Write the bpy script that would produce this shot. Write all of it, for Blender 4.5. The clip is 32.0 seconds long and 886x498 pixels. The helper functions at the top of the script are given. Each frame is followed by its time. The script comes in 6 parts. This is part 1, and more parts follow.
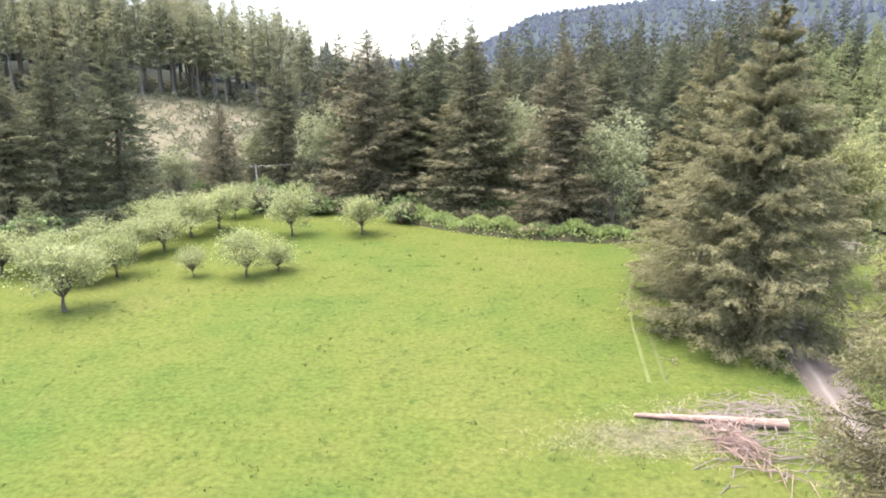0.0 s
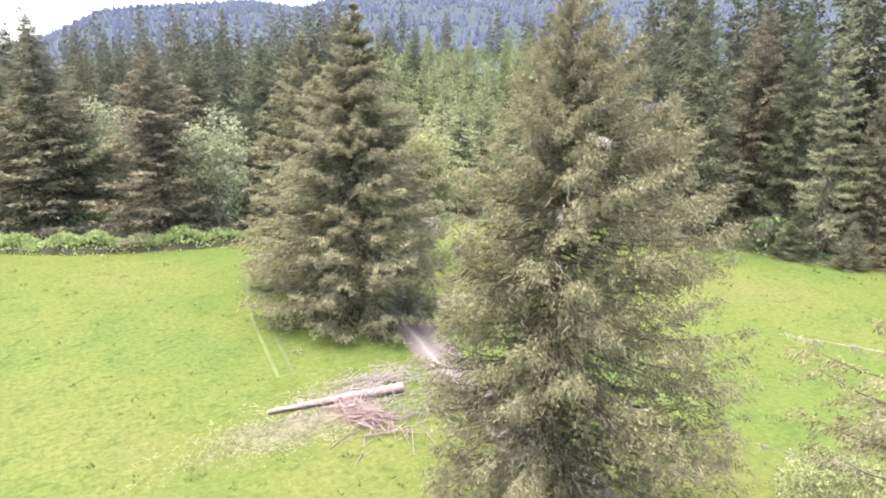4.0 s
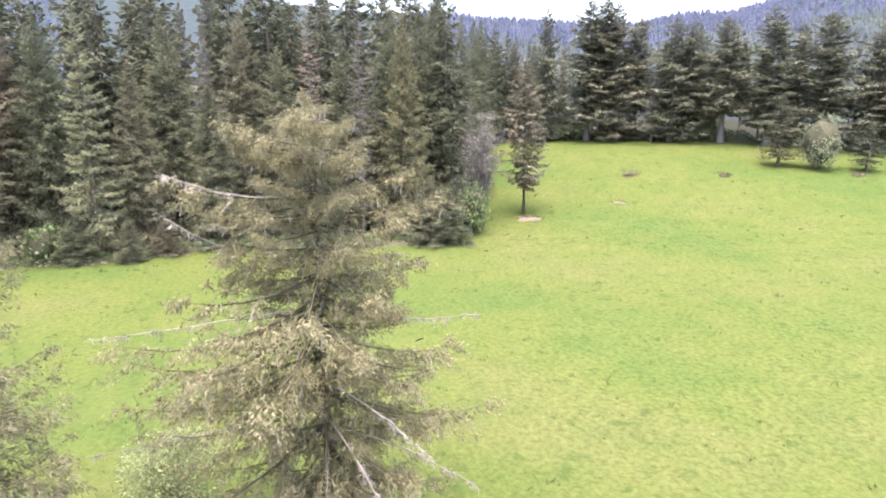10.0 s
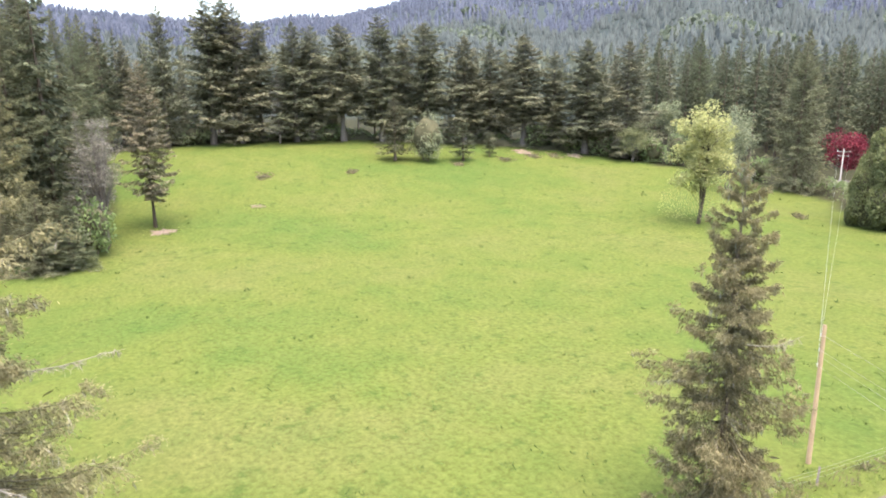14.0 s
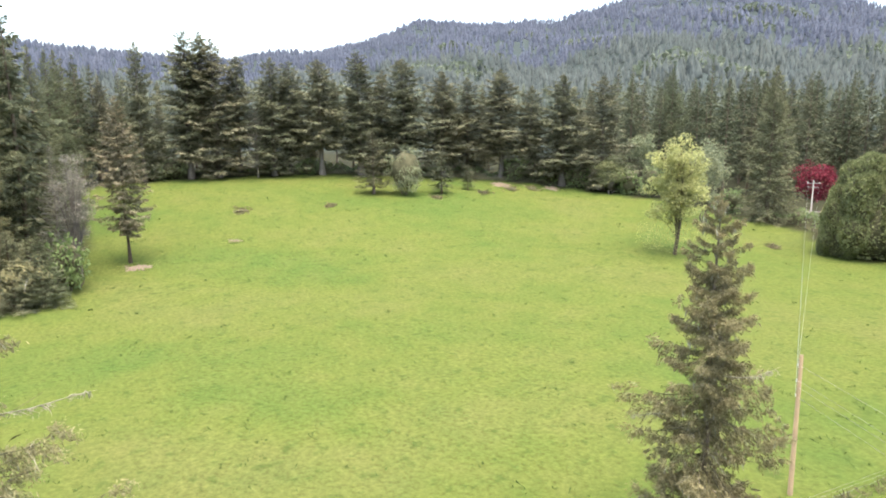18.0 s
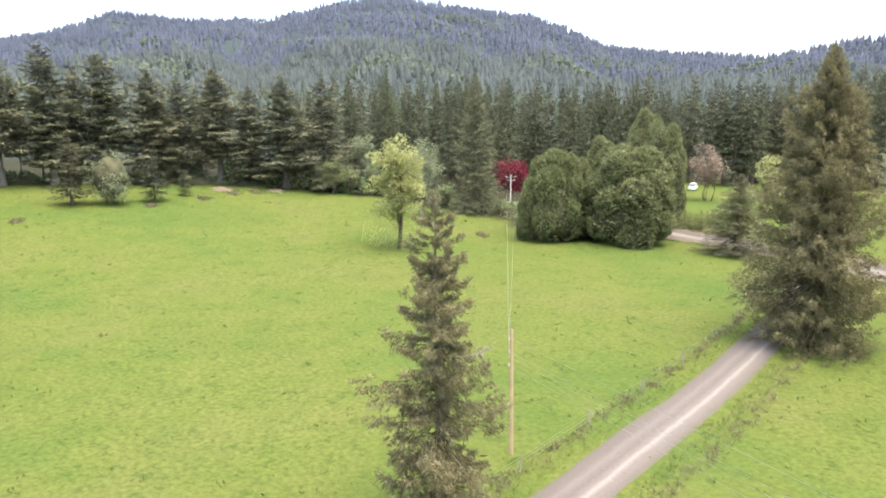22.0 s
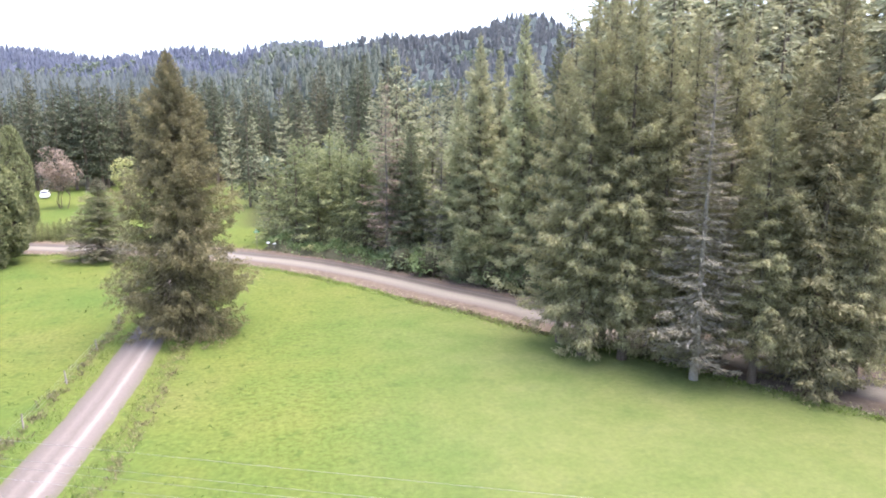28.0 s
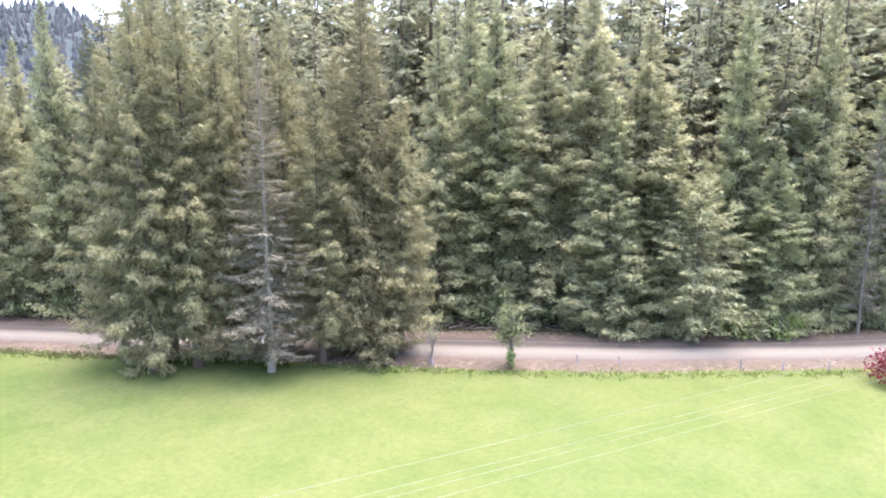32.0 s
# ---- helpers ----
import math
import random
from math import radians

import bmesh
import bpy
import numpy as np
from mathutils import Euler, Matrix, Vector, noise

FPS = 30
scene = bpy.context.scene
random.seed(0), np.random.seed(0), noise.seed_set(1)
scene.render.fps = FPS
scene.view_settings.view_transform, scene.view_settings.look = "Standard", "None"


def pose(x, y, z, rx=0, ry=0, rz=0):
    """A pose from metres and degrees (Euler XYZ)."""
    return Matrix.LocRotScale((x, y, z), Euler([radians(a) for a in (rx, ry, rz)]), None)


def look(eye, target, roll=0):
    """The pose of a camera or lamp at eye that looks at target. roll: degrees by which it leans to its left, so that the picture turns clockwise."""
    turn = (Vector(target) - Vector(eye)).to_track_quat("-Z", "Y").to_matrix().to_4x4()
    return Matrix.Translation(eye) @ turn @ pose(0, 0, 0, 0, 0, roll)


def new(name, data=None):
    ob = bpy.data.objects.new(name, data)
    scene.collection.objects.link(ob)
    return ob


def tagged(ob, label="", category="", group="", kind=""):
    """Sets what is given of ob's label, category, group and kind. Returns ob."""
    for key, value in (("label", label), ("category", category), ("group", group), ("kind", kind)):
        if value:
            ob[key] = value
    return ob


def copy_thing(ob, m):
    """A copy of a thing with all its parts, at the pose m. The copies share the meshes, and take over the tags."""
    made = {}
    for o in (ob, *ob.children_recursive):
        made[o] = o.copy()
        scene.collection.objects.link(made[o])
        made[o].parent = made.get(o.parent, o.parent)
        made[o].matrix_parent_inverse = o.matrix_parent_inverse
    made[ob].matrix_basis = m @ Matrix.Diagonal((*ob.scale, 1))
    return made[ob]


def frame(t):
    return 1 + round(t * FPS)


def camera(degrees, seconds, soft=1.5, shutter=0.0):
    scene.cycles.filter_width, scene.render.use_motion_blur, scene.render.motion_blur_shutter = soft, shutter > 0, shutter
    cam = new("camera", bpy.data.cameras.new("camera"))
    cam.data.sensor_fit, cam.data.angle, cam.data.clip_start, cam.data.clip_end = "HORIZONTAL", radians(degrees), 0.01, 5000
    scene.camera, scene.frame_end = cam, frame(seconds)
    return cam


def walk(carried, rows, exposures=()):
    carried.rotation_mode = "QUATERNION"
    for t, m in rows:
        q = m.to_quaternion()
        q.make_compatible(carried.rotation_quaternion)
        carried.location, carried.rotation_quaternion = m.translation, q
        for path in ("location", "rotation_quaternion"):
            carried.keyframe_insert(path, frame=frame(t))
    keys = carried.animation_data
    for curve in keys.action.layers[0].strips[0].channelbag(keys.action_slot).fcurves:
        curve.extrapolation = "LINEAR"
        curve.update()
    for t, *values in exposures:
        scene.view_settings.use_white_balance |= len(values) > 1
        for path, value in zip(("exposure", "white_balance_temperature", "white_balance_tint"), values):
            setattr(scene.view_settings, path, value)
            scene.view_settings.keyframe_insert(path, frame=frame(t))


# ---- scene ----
# The drone hovers over the drive's west side, drifts a little and turns: seconds, place, turn.
cam = camera(66.14, 32.0, 1.9)
PATH = [
    (0.0, -0.10, 0.06, 21.69, 76.23, 0.30, -0.45),
    (0.5, -0.10, 0.12, 21.66, 76.19, 0.27, -4.04),
    (1.0, -0.07, 0.14, 21.67, 76.17, 0.30, -7.56),
    (1.5, -0.08, 0.14, 21.65, 76.17, 0.31, -11.20),
    (2.0, -0.07, 0.14, 21.64, 76.15, 0.25, -14.97),
    (2.5, -0.07, 0.12, 21.64, 76.12, 0.22, -18.81),
    (3.0, -0.08, 0.13, 21.63, 76.14, 0.21, -22.89),
    (3.5, -0.08, 0.12, 21.58, 76.18, 0.06, -27.86),
    (5.5, -0.04, -0.02, 21.39, 76.58, -0.33, -47.99),
    (6.0, -0.07, -0.02, 21.42, 76.44, -0.11, -52.71),
    (6.5, -0.11, 0.05, 21.36, 76.53, -0.09, -57.75),
    (7.0, -0.05, 0.15, 21.32, 76.59, -0.04, -62.27),
    (7.5, -0.01, 0.17, 21.27, 76.62, 0.02, -67.14),
    (8.0, 0.01, 0.19, 21.28, 76.59, 0.00, -72.26),
    (8.5, -0.05, 0.17, 21.34, 76.61, 0.19, -76.73),
    (9.0, -0.09, 0.13, 21.41, 76.57, 0.34, -80.87),
    (9.5, -0.09, 0.10, 21.51, 76.52, 0.18, -85.28),
    (10.0, -0.07, 0.06, 21.56, 76.52, 0.25, -90.15),
    (10.5, -0.06, 0.04, 21.62, 76.49, 0.22, -94.95),
    (11.0, -0.05, 0.02, 21.65, 76.49, 0.22, -99.69),
    (11.5, -0.03, -0.00, 21.72, 76.46, 0.26, -103.98),
    (12.0, -0.07, -0.04, 21.81, 76.43, 0.25, -107.92),
    (12.5, -0.10, 0.00, 21.86, 76.42, 0.22, -111.79),
    (13.0, -0.09, 0.02, 21.92, 76.40, 0.27, -115.72),
    (13.5, -0.05, 0.07, 21.95, 76.41, 0.31, -119.26),
    (14.0, -0.06, 0.11, 21.99, 76.40, 0.31, -120.36),
    (14.5, -0.05, 0.13, 21.98, 76.44, 0.35, -120.44),
    (16.5, 0.00, -0.00, 22.00, 79.15, 0.44, -120.72),
    (17.0, -0.01, -0.02, 22.04, 79.15, 0.46, -121.29),
    (17.5, 0.00, 0.01, 22.05, 79.13, 0.45, -121.72),
    (18.0, -0.00, 0.05, 22.07, 79.12, 0.43, -122.17),
    (18.5, -0.01, 0.05, 22.07, 79.14, 0.44, -123.31),
    (19.0, -0.04, 0.06, 22.05, 79.13, 0.40, -125.06),
    (19.5, -0.04, 0.08, 22.07, 79.12, 0.45, -126.89),
    (20.0, -0.08, 0.07, 22.09, 79.09, 0.47, -129.08),
    (20.5, -0.07, 0.07, 22.09, 79.07, 0.49, -131.61),
    (21.0, -0.09, 0.04, 22.08, 79.04, 0.48, -135.96),
    (21.5, -0.09, 0.03, 22.09, 79.03, 0.46, -140.76),
    (22.0, -0.08, 0.01, 22.06, 79.06, 0.42, -145.03),
    (22.5, -0.05, -0.01, 22.05, 79.06, 0.37, -148.43),
    (23.0, -0.08, -0.01, 22.06, 79.05, 0.38, -151.87),
    (23.5, -0.09, -0.00, 22.06, 79.06, 0.27, -155.33),
    (24.0, -0.10, 0.00, 22.06, 79.06, 0.32, -158.89),
    (24.5, -0.10, 0.01, 22.05, 79.08, 0.20, -163.49),
    (25.0, -0.12, 0.04, 22.04, 79.05, 0.26, -168.31),
    (25.5, -0.15, 0.07, 22.02, 79.09, 0.17, -172.72),
    (27.5, -0.13, 0.07, 22.03, 79.00, 0.05, -190.60),
    (28.0, -0.13, 0.06, 22.06, 78.99, 0.08, -195.59),
    (28.5, -0.14, 0.01, 22.07, 78.98, 0.07, -200.44),
    (29.0, -0.13, 0.02, 22.09, 78.99, 0.08, -205.10),
    (29.5, -0.13, 0.03, 22.07, 79.00, 0.02, -209.73),
    (30.0, -0.14, 0.05, 22.05, 79.02, 0.01, -214.11),
    (30.5, -0.17, 0.07, 22.02, 79.06, 0.01, -218.52),
    (31.0, -0.17, 0.09, 21.99, 79.09, 0.01, -222.89),
    (31.5, -0.19, 0.07, 21.95, 79.11, 0.05, -227.29),
    (32.0, -0.23, 0.09, 21.95, 79.11, 0.05, -231.62),
]
walk(cam, [(r[0], pose(*r[1:])) for r in PATH], [(0.0, 2.86, 6500, 16), (4.0, 3.13, 6250, 22), (5.5, 3.31, 6140, 25), (7.0, 3.33, 6050, 27), (9.0, 3.17, 6050, 28), (13.0, 2.91, 6400, 18.5), (20.0, 2.7, 6700, 10.5), (25.0, 2.7, 6450, 14), (28.0, 2.96, 6120, 22), (31.0, 3.25, 5920, 25), (32.0, 3.32, 5950, 25)])

# ---- light ----
world = bpy.data.worlds.new("sky")
scene.world = world
world.use_nodes = True
wn = world.node_tree
sky = wn.nodes.new("ShaderNodeTexSky")
sky.sky_type = "NISHITA"
sky.sun_disc = False
SUN_EL, SUN_AZ = 77.0, 280.0
sky.sun_elevation, sky.sun_rotation = radians(SUN_EL), radians(SUN_AZ)
sky.dust_density, sky.air_density, sky.ozone_density = 4.0, 1.0, 1.0
wn.nodes["Background"].inputs["Strength"].default_value = 0.15
wn.links.new(sky.outputs[0], wn.nodes["Background"].inputs["Color"])
sun = new("sun", bpy.data.lights.new("sun", "SUN"))
sun.data.energy, sun.data.angle, sun.data.color = 0.8, radians(60), (1.0, 0.95, 0.88)
_a, _e = radians(SUN_AZ), radians(SUN_EL)
sun.matrix_world = look((200 * math.sin(_a), 200 * math.cos(_a), 300), (200 * math.sin(_a) - math.sin(_a) * math.cos(_e), 200 * math.cos(_a) - math.cos(_a) * math.cos(_e), 300 - math.sin(_e)))


# ---- materials ----
def ramp(nt, fac, cols, lo=0.0, hi=1.0):
    n = nt.nodes.new("ShaderNodeValToRGB")
    els = n.color_ramp.elements
    while len(els) < len(cols):
        els.new(0.5)
    for i, c in enumerate(cols):
        els[i].position = lo + (hi - lo) * i / max(1, len(cols) - 1)
        els[i].color = (*c, 1)
    nt.links.new(fac, n.inputs[0])
    return n.outputs[0]


def noise_out(nt, scale, detail=4.0, rough=0.6, stretch=None):
    co = nt.nodes.new("ShaderNodeTexCoord")
    n = nt.nodes.new("ShaderNodeTexNoise")
    n.inputs["Scale"].default_value, n.inputs["Detail"].default_value, n.inputs["Roughness"].default_value = scale, detail, rough
    if stretch:
        mp = nt.nodes.new("ShaderNodeMapping")
        mp.inputs["Scale"].default_value = stretch
        nt.links.new(co.outputs["Object"], mp.inputs[0])
        nt.links.new(mp.outputs[0], n.inputs["Vector"])
    else:
        nt.links.new(co.outputs["Object"], n.inputs["Vector"])
    return n.outputs["Fac"]


def mix(nt, fac, a, b, how="MIX"):
    n = nt.nodes.new("ShaderNodeMix")
    n.data_type, n.blend_type = "RGBA", how
    for sock, v in ((n.inputs[0], fac), (n.inputs[6], a), (n.inputs[7], b)):
        if isinstance(v, (float, int)):
            sock.default_value = v
        elif isinstance(v, tuple):
            sock.default_value = (*v, 1)
        else:
            nt.links.new(v, sock)
    return n.outputs[2]


def math_node(nt, op, a, b=0.0, c=0.0):
    n = nt.nodes.new("ShaderNodeMath")
    n.operation = op
    for sock, v in zip(n.inputs, (a, b, c)):
        if isinstance(v, (float, int)):
            sock.default_value = v
        else:
            nt.links.new(v, sock)
    return n.outputs[0]


def base(name, rough=0.8, spec=0.3):
    m = bpy.data.materials.new(name)
    m.use_nodes = True
    b = m.node_tree.nodes["Principled BSDF"]
    b.inputs["Roughness"].default_value = rough
    b.inputs["Specular IOR Level"].default_value = spec
    return m, m.node_tree, b


def bump(nt, b, height, strength, dist):
    n = nt.nodes.new("ShaderNodeBump")
    n.inputs["Strength"].default_value, n.inputs["Distance"].default_value = strength, dist
    nt.links.new(height, n.inputs["Height"])
    nt.links.new(n.outputs[0], b.inputs["Normal"])


def foliage(name, tones, leaf=0.35, through_light=0.3, rough=0.6):
    """Leaves or needles: a tone for each tree, a lighter or darker shade for each spray."""
    m, nt, b = base(name, rough, 0.08)
    info = nt.nodes.new("ShaderNodeObjectInfo")
    geo = nt.nodes.new("ShaderNodeNewGeometry")
    tone = ramp(nt, info.outputs["Random"], tones)
    shade = nt.nodes.new("ShaderNodeMapRange")
    shade.inputs[3].default_value, shade.inputs[4].default_value = 1 - leaf, 1 + leaf
    nt.links.new(geo.outputs["Random Per Island"], shade.inputs[0])
    grain = noise_out(nt, 0.5, 3.0)
    g = nt.nodes.new("ShaderNodeMapRange")
    g.inputs[3].default_value, g.inputs[4].default_value = 0.7, 1.3
    nt.links.new(grain, g.inputs[0])
    k = math_node(nt, "MULTIPLY", shade.outputs[0], g.outputs[0])
    twig = nt.nodes.new("ShaderNodeMapRange")
    twig.inputs[1].default_value, twig.inputs[2].default_value = 0.3, 0.7
    twig.inputs[3].default_value, twig.inputs[4].default_value = 0.78, 1.24
    nt.links.new(noise_out(nt, 2.2, 2.0), twig.inputs[0])
    k = math_node(nt, "MULTIPLY", k, twig.outputs[0])
    col = mix(nt, 1.0, tone, k, "MULTIPLY")
    nt.links.new(col, b.inputs["Base Color"])
    tl = nt.nodes.new("ShaderNodeBsdfTranslucent")
    nt.links.new(col, tl.inputs[0])
    ms = nt.nodes.new("ShaderNodeMixShader")
    ms.inputs[0].default_value = through_light
    nt.links.new(b.outputs[0], ms.inputs[1])
    nt.links.new(tl.outputs[0], ms.inputs[2])
    nt.links.new(ms.outputs[0], nt.nodes["Material Output"].inputs[0])
    return m


def rough_stuff(name, cols, scale, rough=0.9, relief=0.4, dist=0.05, stretch=None, spec=0.08):
    m, nt, b = base(name, rough, spec)
    n1 = noise_out(nt, scale, 6.0, 0.65, stretch)
    n2 = noise_out(nt, scale * 0.13, 3.0)
    info = nt.nodes.new("ShaderNodeObjectInfo")
    col = ramp(nt, n1, cols, 0.3, 0.7)
    v = nt.nodes.new("ShaderNodeMapRange")
    v.inputs[3].default_value, v.inputs[4].default_value = 0.7, 1.3
    nt.links.new(n2, v.inputs[0])
    col = mix(nt, 1.0, col, v.outputs[0], "MULTIPLY")
    v2 = nt.nodes.new("ShaderNodeMapRange")
    v2.inputs[3].default_value, v2.inputs[4].default_value = 0.82, 1.15
    nt.links.new(info.outputs["Random"], v2.inputs[0])
    col = mix(nt, 1.0, col, v2.outputs[0], "MULTIPLY")
    nt.links.new(col, b.inputs["Base Color"])
    bump(nt, b, n1, relief, dist)
    return m


SPRUCE = foliage("spruce_needles", [(0.178, 0.169, 0.083), (0.186, 0.175, 0.088), (0.194, 0.180, 0.093)], 0.11, 0.36)
SILVER = foliage("silvery_needles", [(0.225, 0.208, 0.142), (0.245, 0.225, 0.158)], 0.25, 0.4)
FIR = foliage("fir_needles", [(0.122, 0.138, 0.074), (0.146, 0.155, 0.083), (0.168, 0.162, 0.091), (0.180, 0.158, 0.098)], 0.16, 0.32)
# Fir needles lightened to make up for shade in the roadside woods.
FIR_LIGHT = foliage("fir_needles_light", [(0.308, 0.330, 0.170), (0.326, 0.340, 0.177), (0.340, 0.335, 0.182)], 0.14, 0.5)
WOODS_FIR = foliage("woods_fir_needles", [(0.072, 0.083, 0.045), (0.086, 0.095, 0.051), (0.102, 0.100, 0.056)], 0.14, 0.28)
CREST_FIR = foliage("crest_fir_needles", [(0.130, 0.136, 0.078), (0.147, 0.150, 0.088), (0.166, 0.158, 0.096)], 0.14, 0.32)
# Woods needles lightened the same way, and for haze on the hill.
WOODS_LIGHT = foliage("woods_hemlock_needles", [(0.245, 0.254, 0.142), (0.270, 0.270, 0.154)], 0.14, 0.38)
YOUNG = foliage("young_fir_needles", [(0.180, 0.205, 0.090), (0.205, 0.225, 0.100)], 0.18, 0.45)
# Spruce needles in a slightly paler, warmer tone for one tree.
PALE_SPRUCE = foliage("pale_spruce_needles", [(0.190, 0.175, 0.085), (0.198, 0.181, 0.090)], 0.11, 0.36)
PALE_FIR = foliage("pale_fir_needles", [(0.222, 0.235, 0.122), (0.248, 0.255, 0.14)], 0.25, 0.45)
BROWN_SPRUCE = foliage("brownish_spruce_needles", [(0.174, 0.156, 0.078), (0.180, 0.161, 0.080), (0.190, 0.168, 0.086)], 0.12, 0.42)
BROWN = foliage("brown_needles", [(0.22, 0.172, 0.122), (0.25, 0.195, 0.142)], 0.3, 0.4)
APPLE = foliage("apple_leaves", [(0.262, 0.290, 0.126), (0.285, 0.308, 0.142)], 0.3, 0.45)
OLIVE_FIR = foliage("olive_fir_needles", [(0.255, 0.246, 0.124), (0.275, 0.262, 0.134)], 0.18, 0.4)
PALE_HEMLOCK = foliage("pale_hemlock_needles", [(0.265, 0.275, 0.145), (0.285, 0.292, 0.16)], 0.2, 0.45)
ALDER = foliage("alder_leaves", [(0.182, 0.206, 0.098), (0.210, 0.226, 0.112)], 0.25, 0.45)
PALE_ALDER = foliage("pale_alder_leaves", [(0.258, 0.278, 0.148), (0.285, 0.300, 0.165)], 0.2, 0.45)
GREEN_SPRUCE = foliage("green_spruce_needles", [(0.204, 0.196, 0.104), (0.212, 0.203, 0.109), (0.220, 0.210, 0.114)], 0.12, 0.45)
WILLOW = foliage("willow_leaves", [(0.240, 0.248, 0.104), (0.258, 0.262, 0.114)], 0.25, 0.4)
MAPLE = foliage("maple_leaves", [(0.315, 0.325, 0.128), (0.340, 0.345, 0.142)], 0.2, 0.5)
GREY_LEAF = foliage("grey_green_leaves", [(0.19, 0.212, 0.118), (0.218, 0.236, 0.138)], 0.25, 0.4)
BUSH = foliage("evergreen_bush_leaves", [(0.150, 0.166, 0.070), (0.172, 0.180, 0.082)], 0.3, 0.3)
RED = foliage("dark_red_leaves", [(0.14, 0.02, 0.03), (0.16, 0.03, 0.04)], 0.4)
SHRUB = foliage("shrub_leaves", [(0.12, 0.165, 0.06), (0.16, 0.21, 0.085), (0.19, 0.22, 0.11)], 0.25, 0.4)
BRAMBLE = foliage("bramble_leaves", [(0.215, 0.275, 0.095), (0.235, 0.295, 0.108)], 0.3, 0.45)
LICHEN = foliage("lichen", [(0.25, 0.24, 0.185), (0.29, 0.28, 0.22)], 0.25, 0.3, 0.9)
BLOSSOM = foliage("blossom", [(0.315, 0.340, 0.175), (0.340, 0.360, 0.195)], 0.2, 0.4, 0.8)
FAR_FIR = foliage("far_fir_needles", [(0.049, 0.059, 0.041), (0.053, 0.064, 0.043)], 0.2, 0.1)
CLEARING = foliage("clearing_brush_leaves", [(0.115, 0.122, 0.07), (0.13, 0.135, 0.08)], 0.2, 0.3)
# Distance haze is put into the next four needle colours.
HAZY_RIDGE_FIR = foliage("hazy_ridge_needles", [(0.080, 0.097, 0.122), (0.085, 0.102, 0.128)], 0.1, 0.45)
HAZY_MOUNTAIN_FIR = foliage("hazy_mountain_needles", [(0.086, 0.100, 0.128), (0.091, 0.105, 0.133)], 0.14, 0.45)
HAZY_SLOPE_FIR = foliage("hazy_slope_needles", [(0.125, 0.138, 0.138), (0.133, 0.146, 0.144)], 0.1, 0.7)
HAZY_MOUNTAIN_GREEN = foliage("hazy_lower_mountain_needles", [(0.076, 0.092, 0.084), (0.082, 0.098, 0.088)], 0.16, 0.45)
FAR_YOUNG = foliage("plantation_needles", [(0.128, 0.150, 0.062), (0.138, 0.158, 0.069)], 0.25, 0.3)
BLADES = foliage("grass_blades", [(0.1205, 0.1656, 0.0377), (0.1362, 0.1812, 0.0451)], 0.3, 0.45)
MOUNTAIN_LEAF = foliage("mountain_leaves", [(0.118, 0.140, 0.092), (0.128, 0.150, 0.098)], 0.15, 0.1)
TRACK = rough_stuff("flattened_grass", [(0.064, 0.082, 0.024), (0.086, 0.102, 0.034)], 3.0)
STRAW = foliage("dry_grass", [(0.235, 0.226, 0.130), (0.268, 0.252, 0.152)], 0.25, 0.35, 0.8)
LICHEN_WOOD = rough_stuff("lichen_wood", [(0.19, 0.172, 0.125), (0.28, 0.255, 0.195)], 5.0)
# Dark brown for limbs and filler; the darkness stands in for crown shade.
INNER_SHADE = rough_stuff("shade_dark_twigs", [(0.050, 0.050, 0.026), (0.085, 0.080, 0.044)], 2.0, 0.95, 0.6, 0.3, None, 0.05)
LIMB = rough_stuff("limb_bark", [(0.068, 0.062, 0.034), (0.110, 0.098, 0.056)], 2.0, 0.95, 0.6, 0.3, None, 0.05)
TWIG = rough_stuff("twig_bark", [(0.095, 0.090, 0.050), (0.150, 0.140, 0.085)], 2.0, 0.95, 0.6, 0.3, None, 0.05)
BARK = rough_stuff("bark", [(0.055, 0.042, 0.028), (0.112, 0.088, 0.062), (0.165, 0.136, 0.100)], 3.0, 0.95, 0.6, 0.05, (4, 4, 0.6))
DARK_BARK = rough_stuff("dark_bark", [(0.035, 0.028, 0.018), (0.085, 0.068, 0.045)], 3.0, 0.95, 0.6, 0.05, (4, 4, 0.6))
PALE_BARK = rough_stuff("pale_bark", [(0.076, 0.066, 0.050), (0.132, 0.116, 0.090), (0.188, 0.168, 0.134)], 3.0, 0.9, 0.5, 0.04, (4, 4, 0.7))
DEAD = rough_stuff("dead_twigs", [(0.165, 0.135, 0.112), (0.247, 0.210, 0.188)], 4.0)
LOGWOOD = rough_stuff("log_bark", [(0.105, 0.068, 0.049), (0.203, 0.143, 0.112), (0.300, 0.247, 0.203)], 2.0, 0.95, 0.6, 0.05, (0.5, 5, 5))
POLEWOOD = rough_stuff("pole_wood", [(0.125, 0.094, 0.053), (0.192, 0.148, 0.088)], 6.0, 0.85, 0.3, 0.01, (6, 6, 0.3))
PALE_POLE = rough_stuff("weathered_pole_wood", [(0.197, 0.184, 0.164), (0.271, 0.254, 0.230)], 6.0, 0.85, 0.3, 0.01, (6, 6, 0.3))
METAL, _nt, _b = base("wire_metal", 0.35, 0.5)
_b.inputs["Base Color"].default_value, _b.inputs["Metallic"].default_value = (0.17, 0.175, 0.17, 1), 0.2
SIGN_GREEN, _nt, _b = base("green_sign_paint", 0.4, 0.4)
_b.inputs["Base Color"].default_value = (0.03, 0.22, 0.10, 1)
GLASSY, _nt, _b = base("insulator_porcelain", 0.25, 0.5)
_b.inputs["Base Color"].default_value = (0.55, 0.55, 0.52, 1)
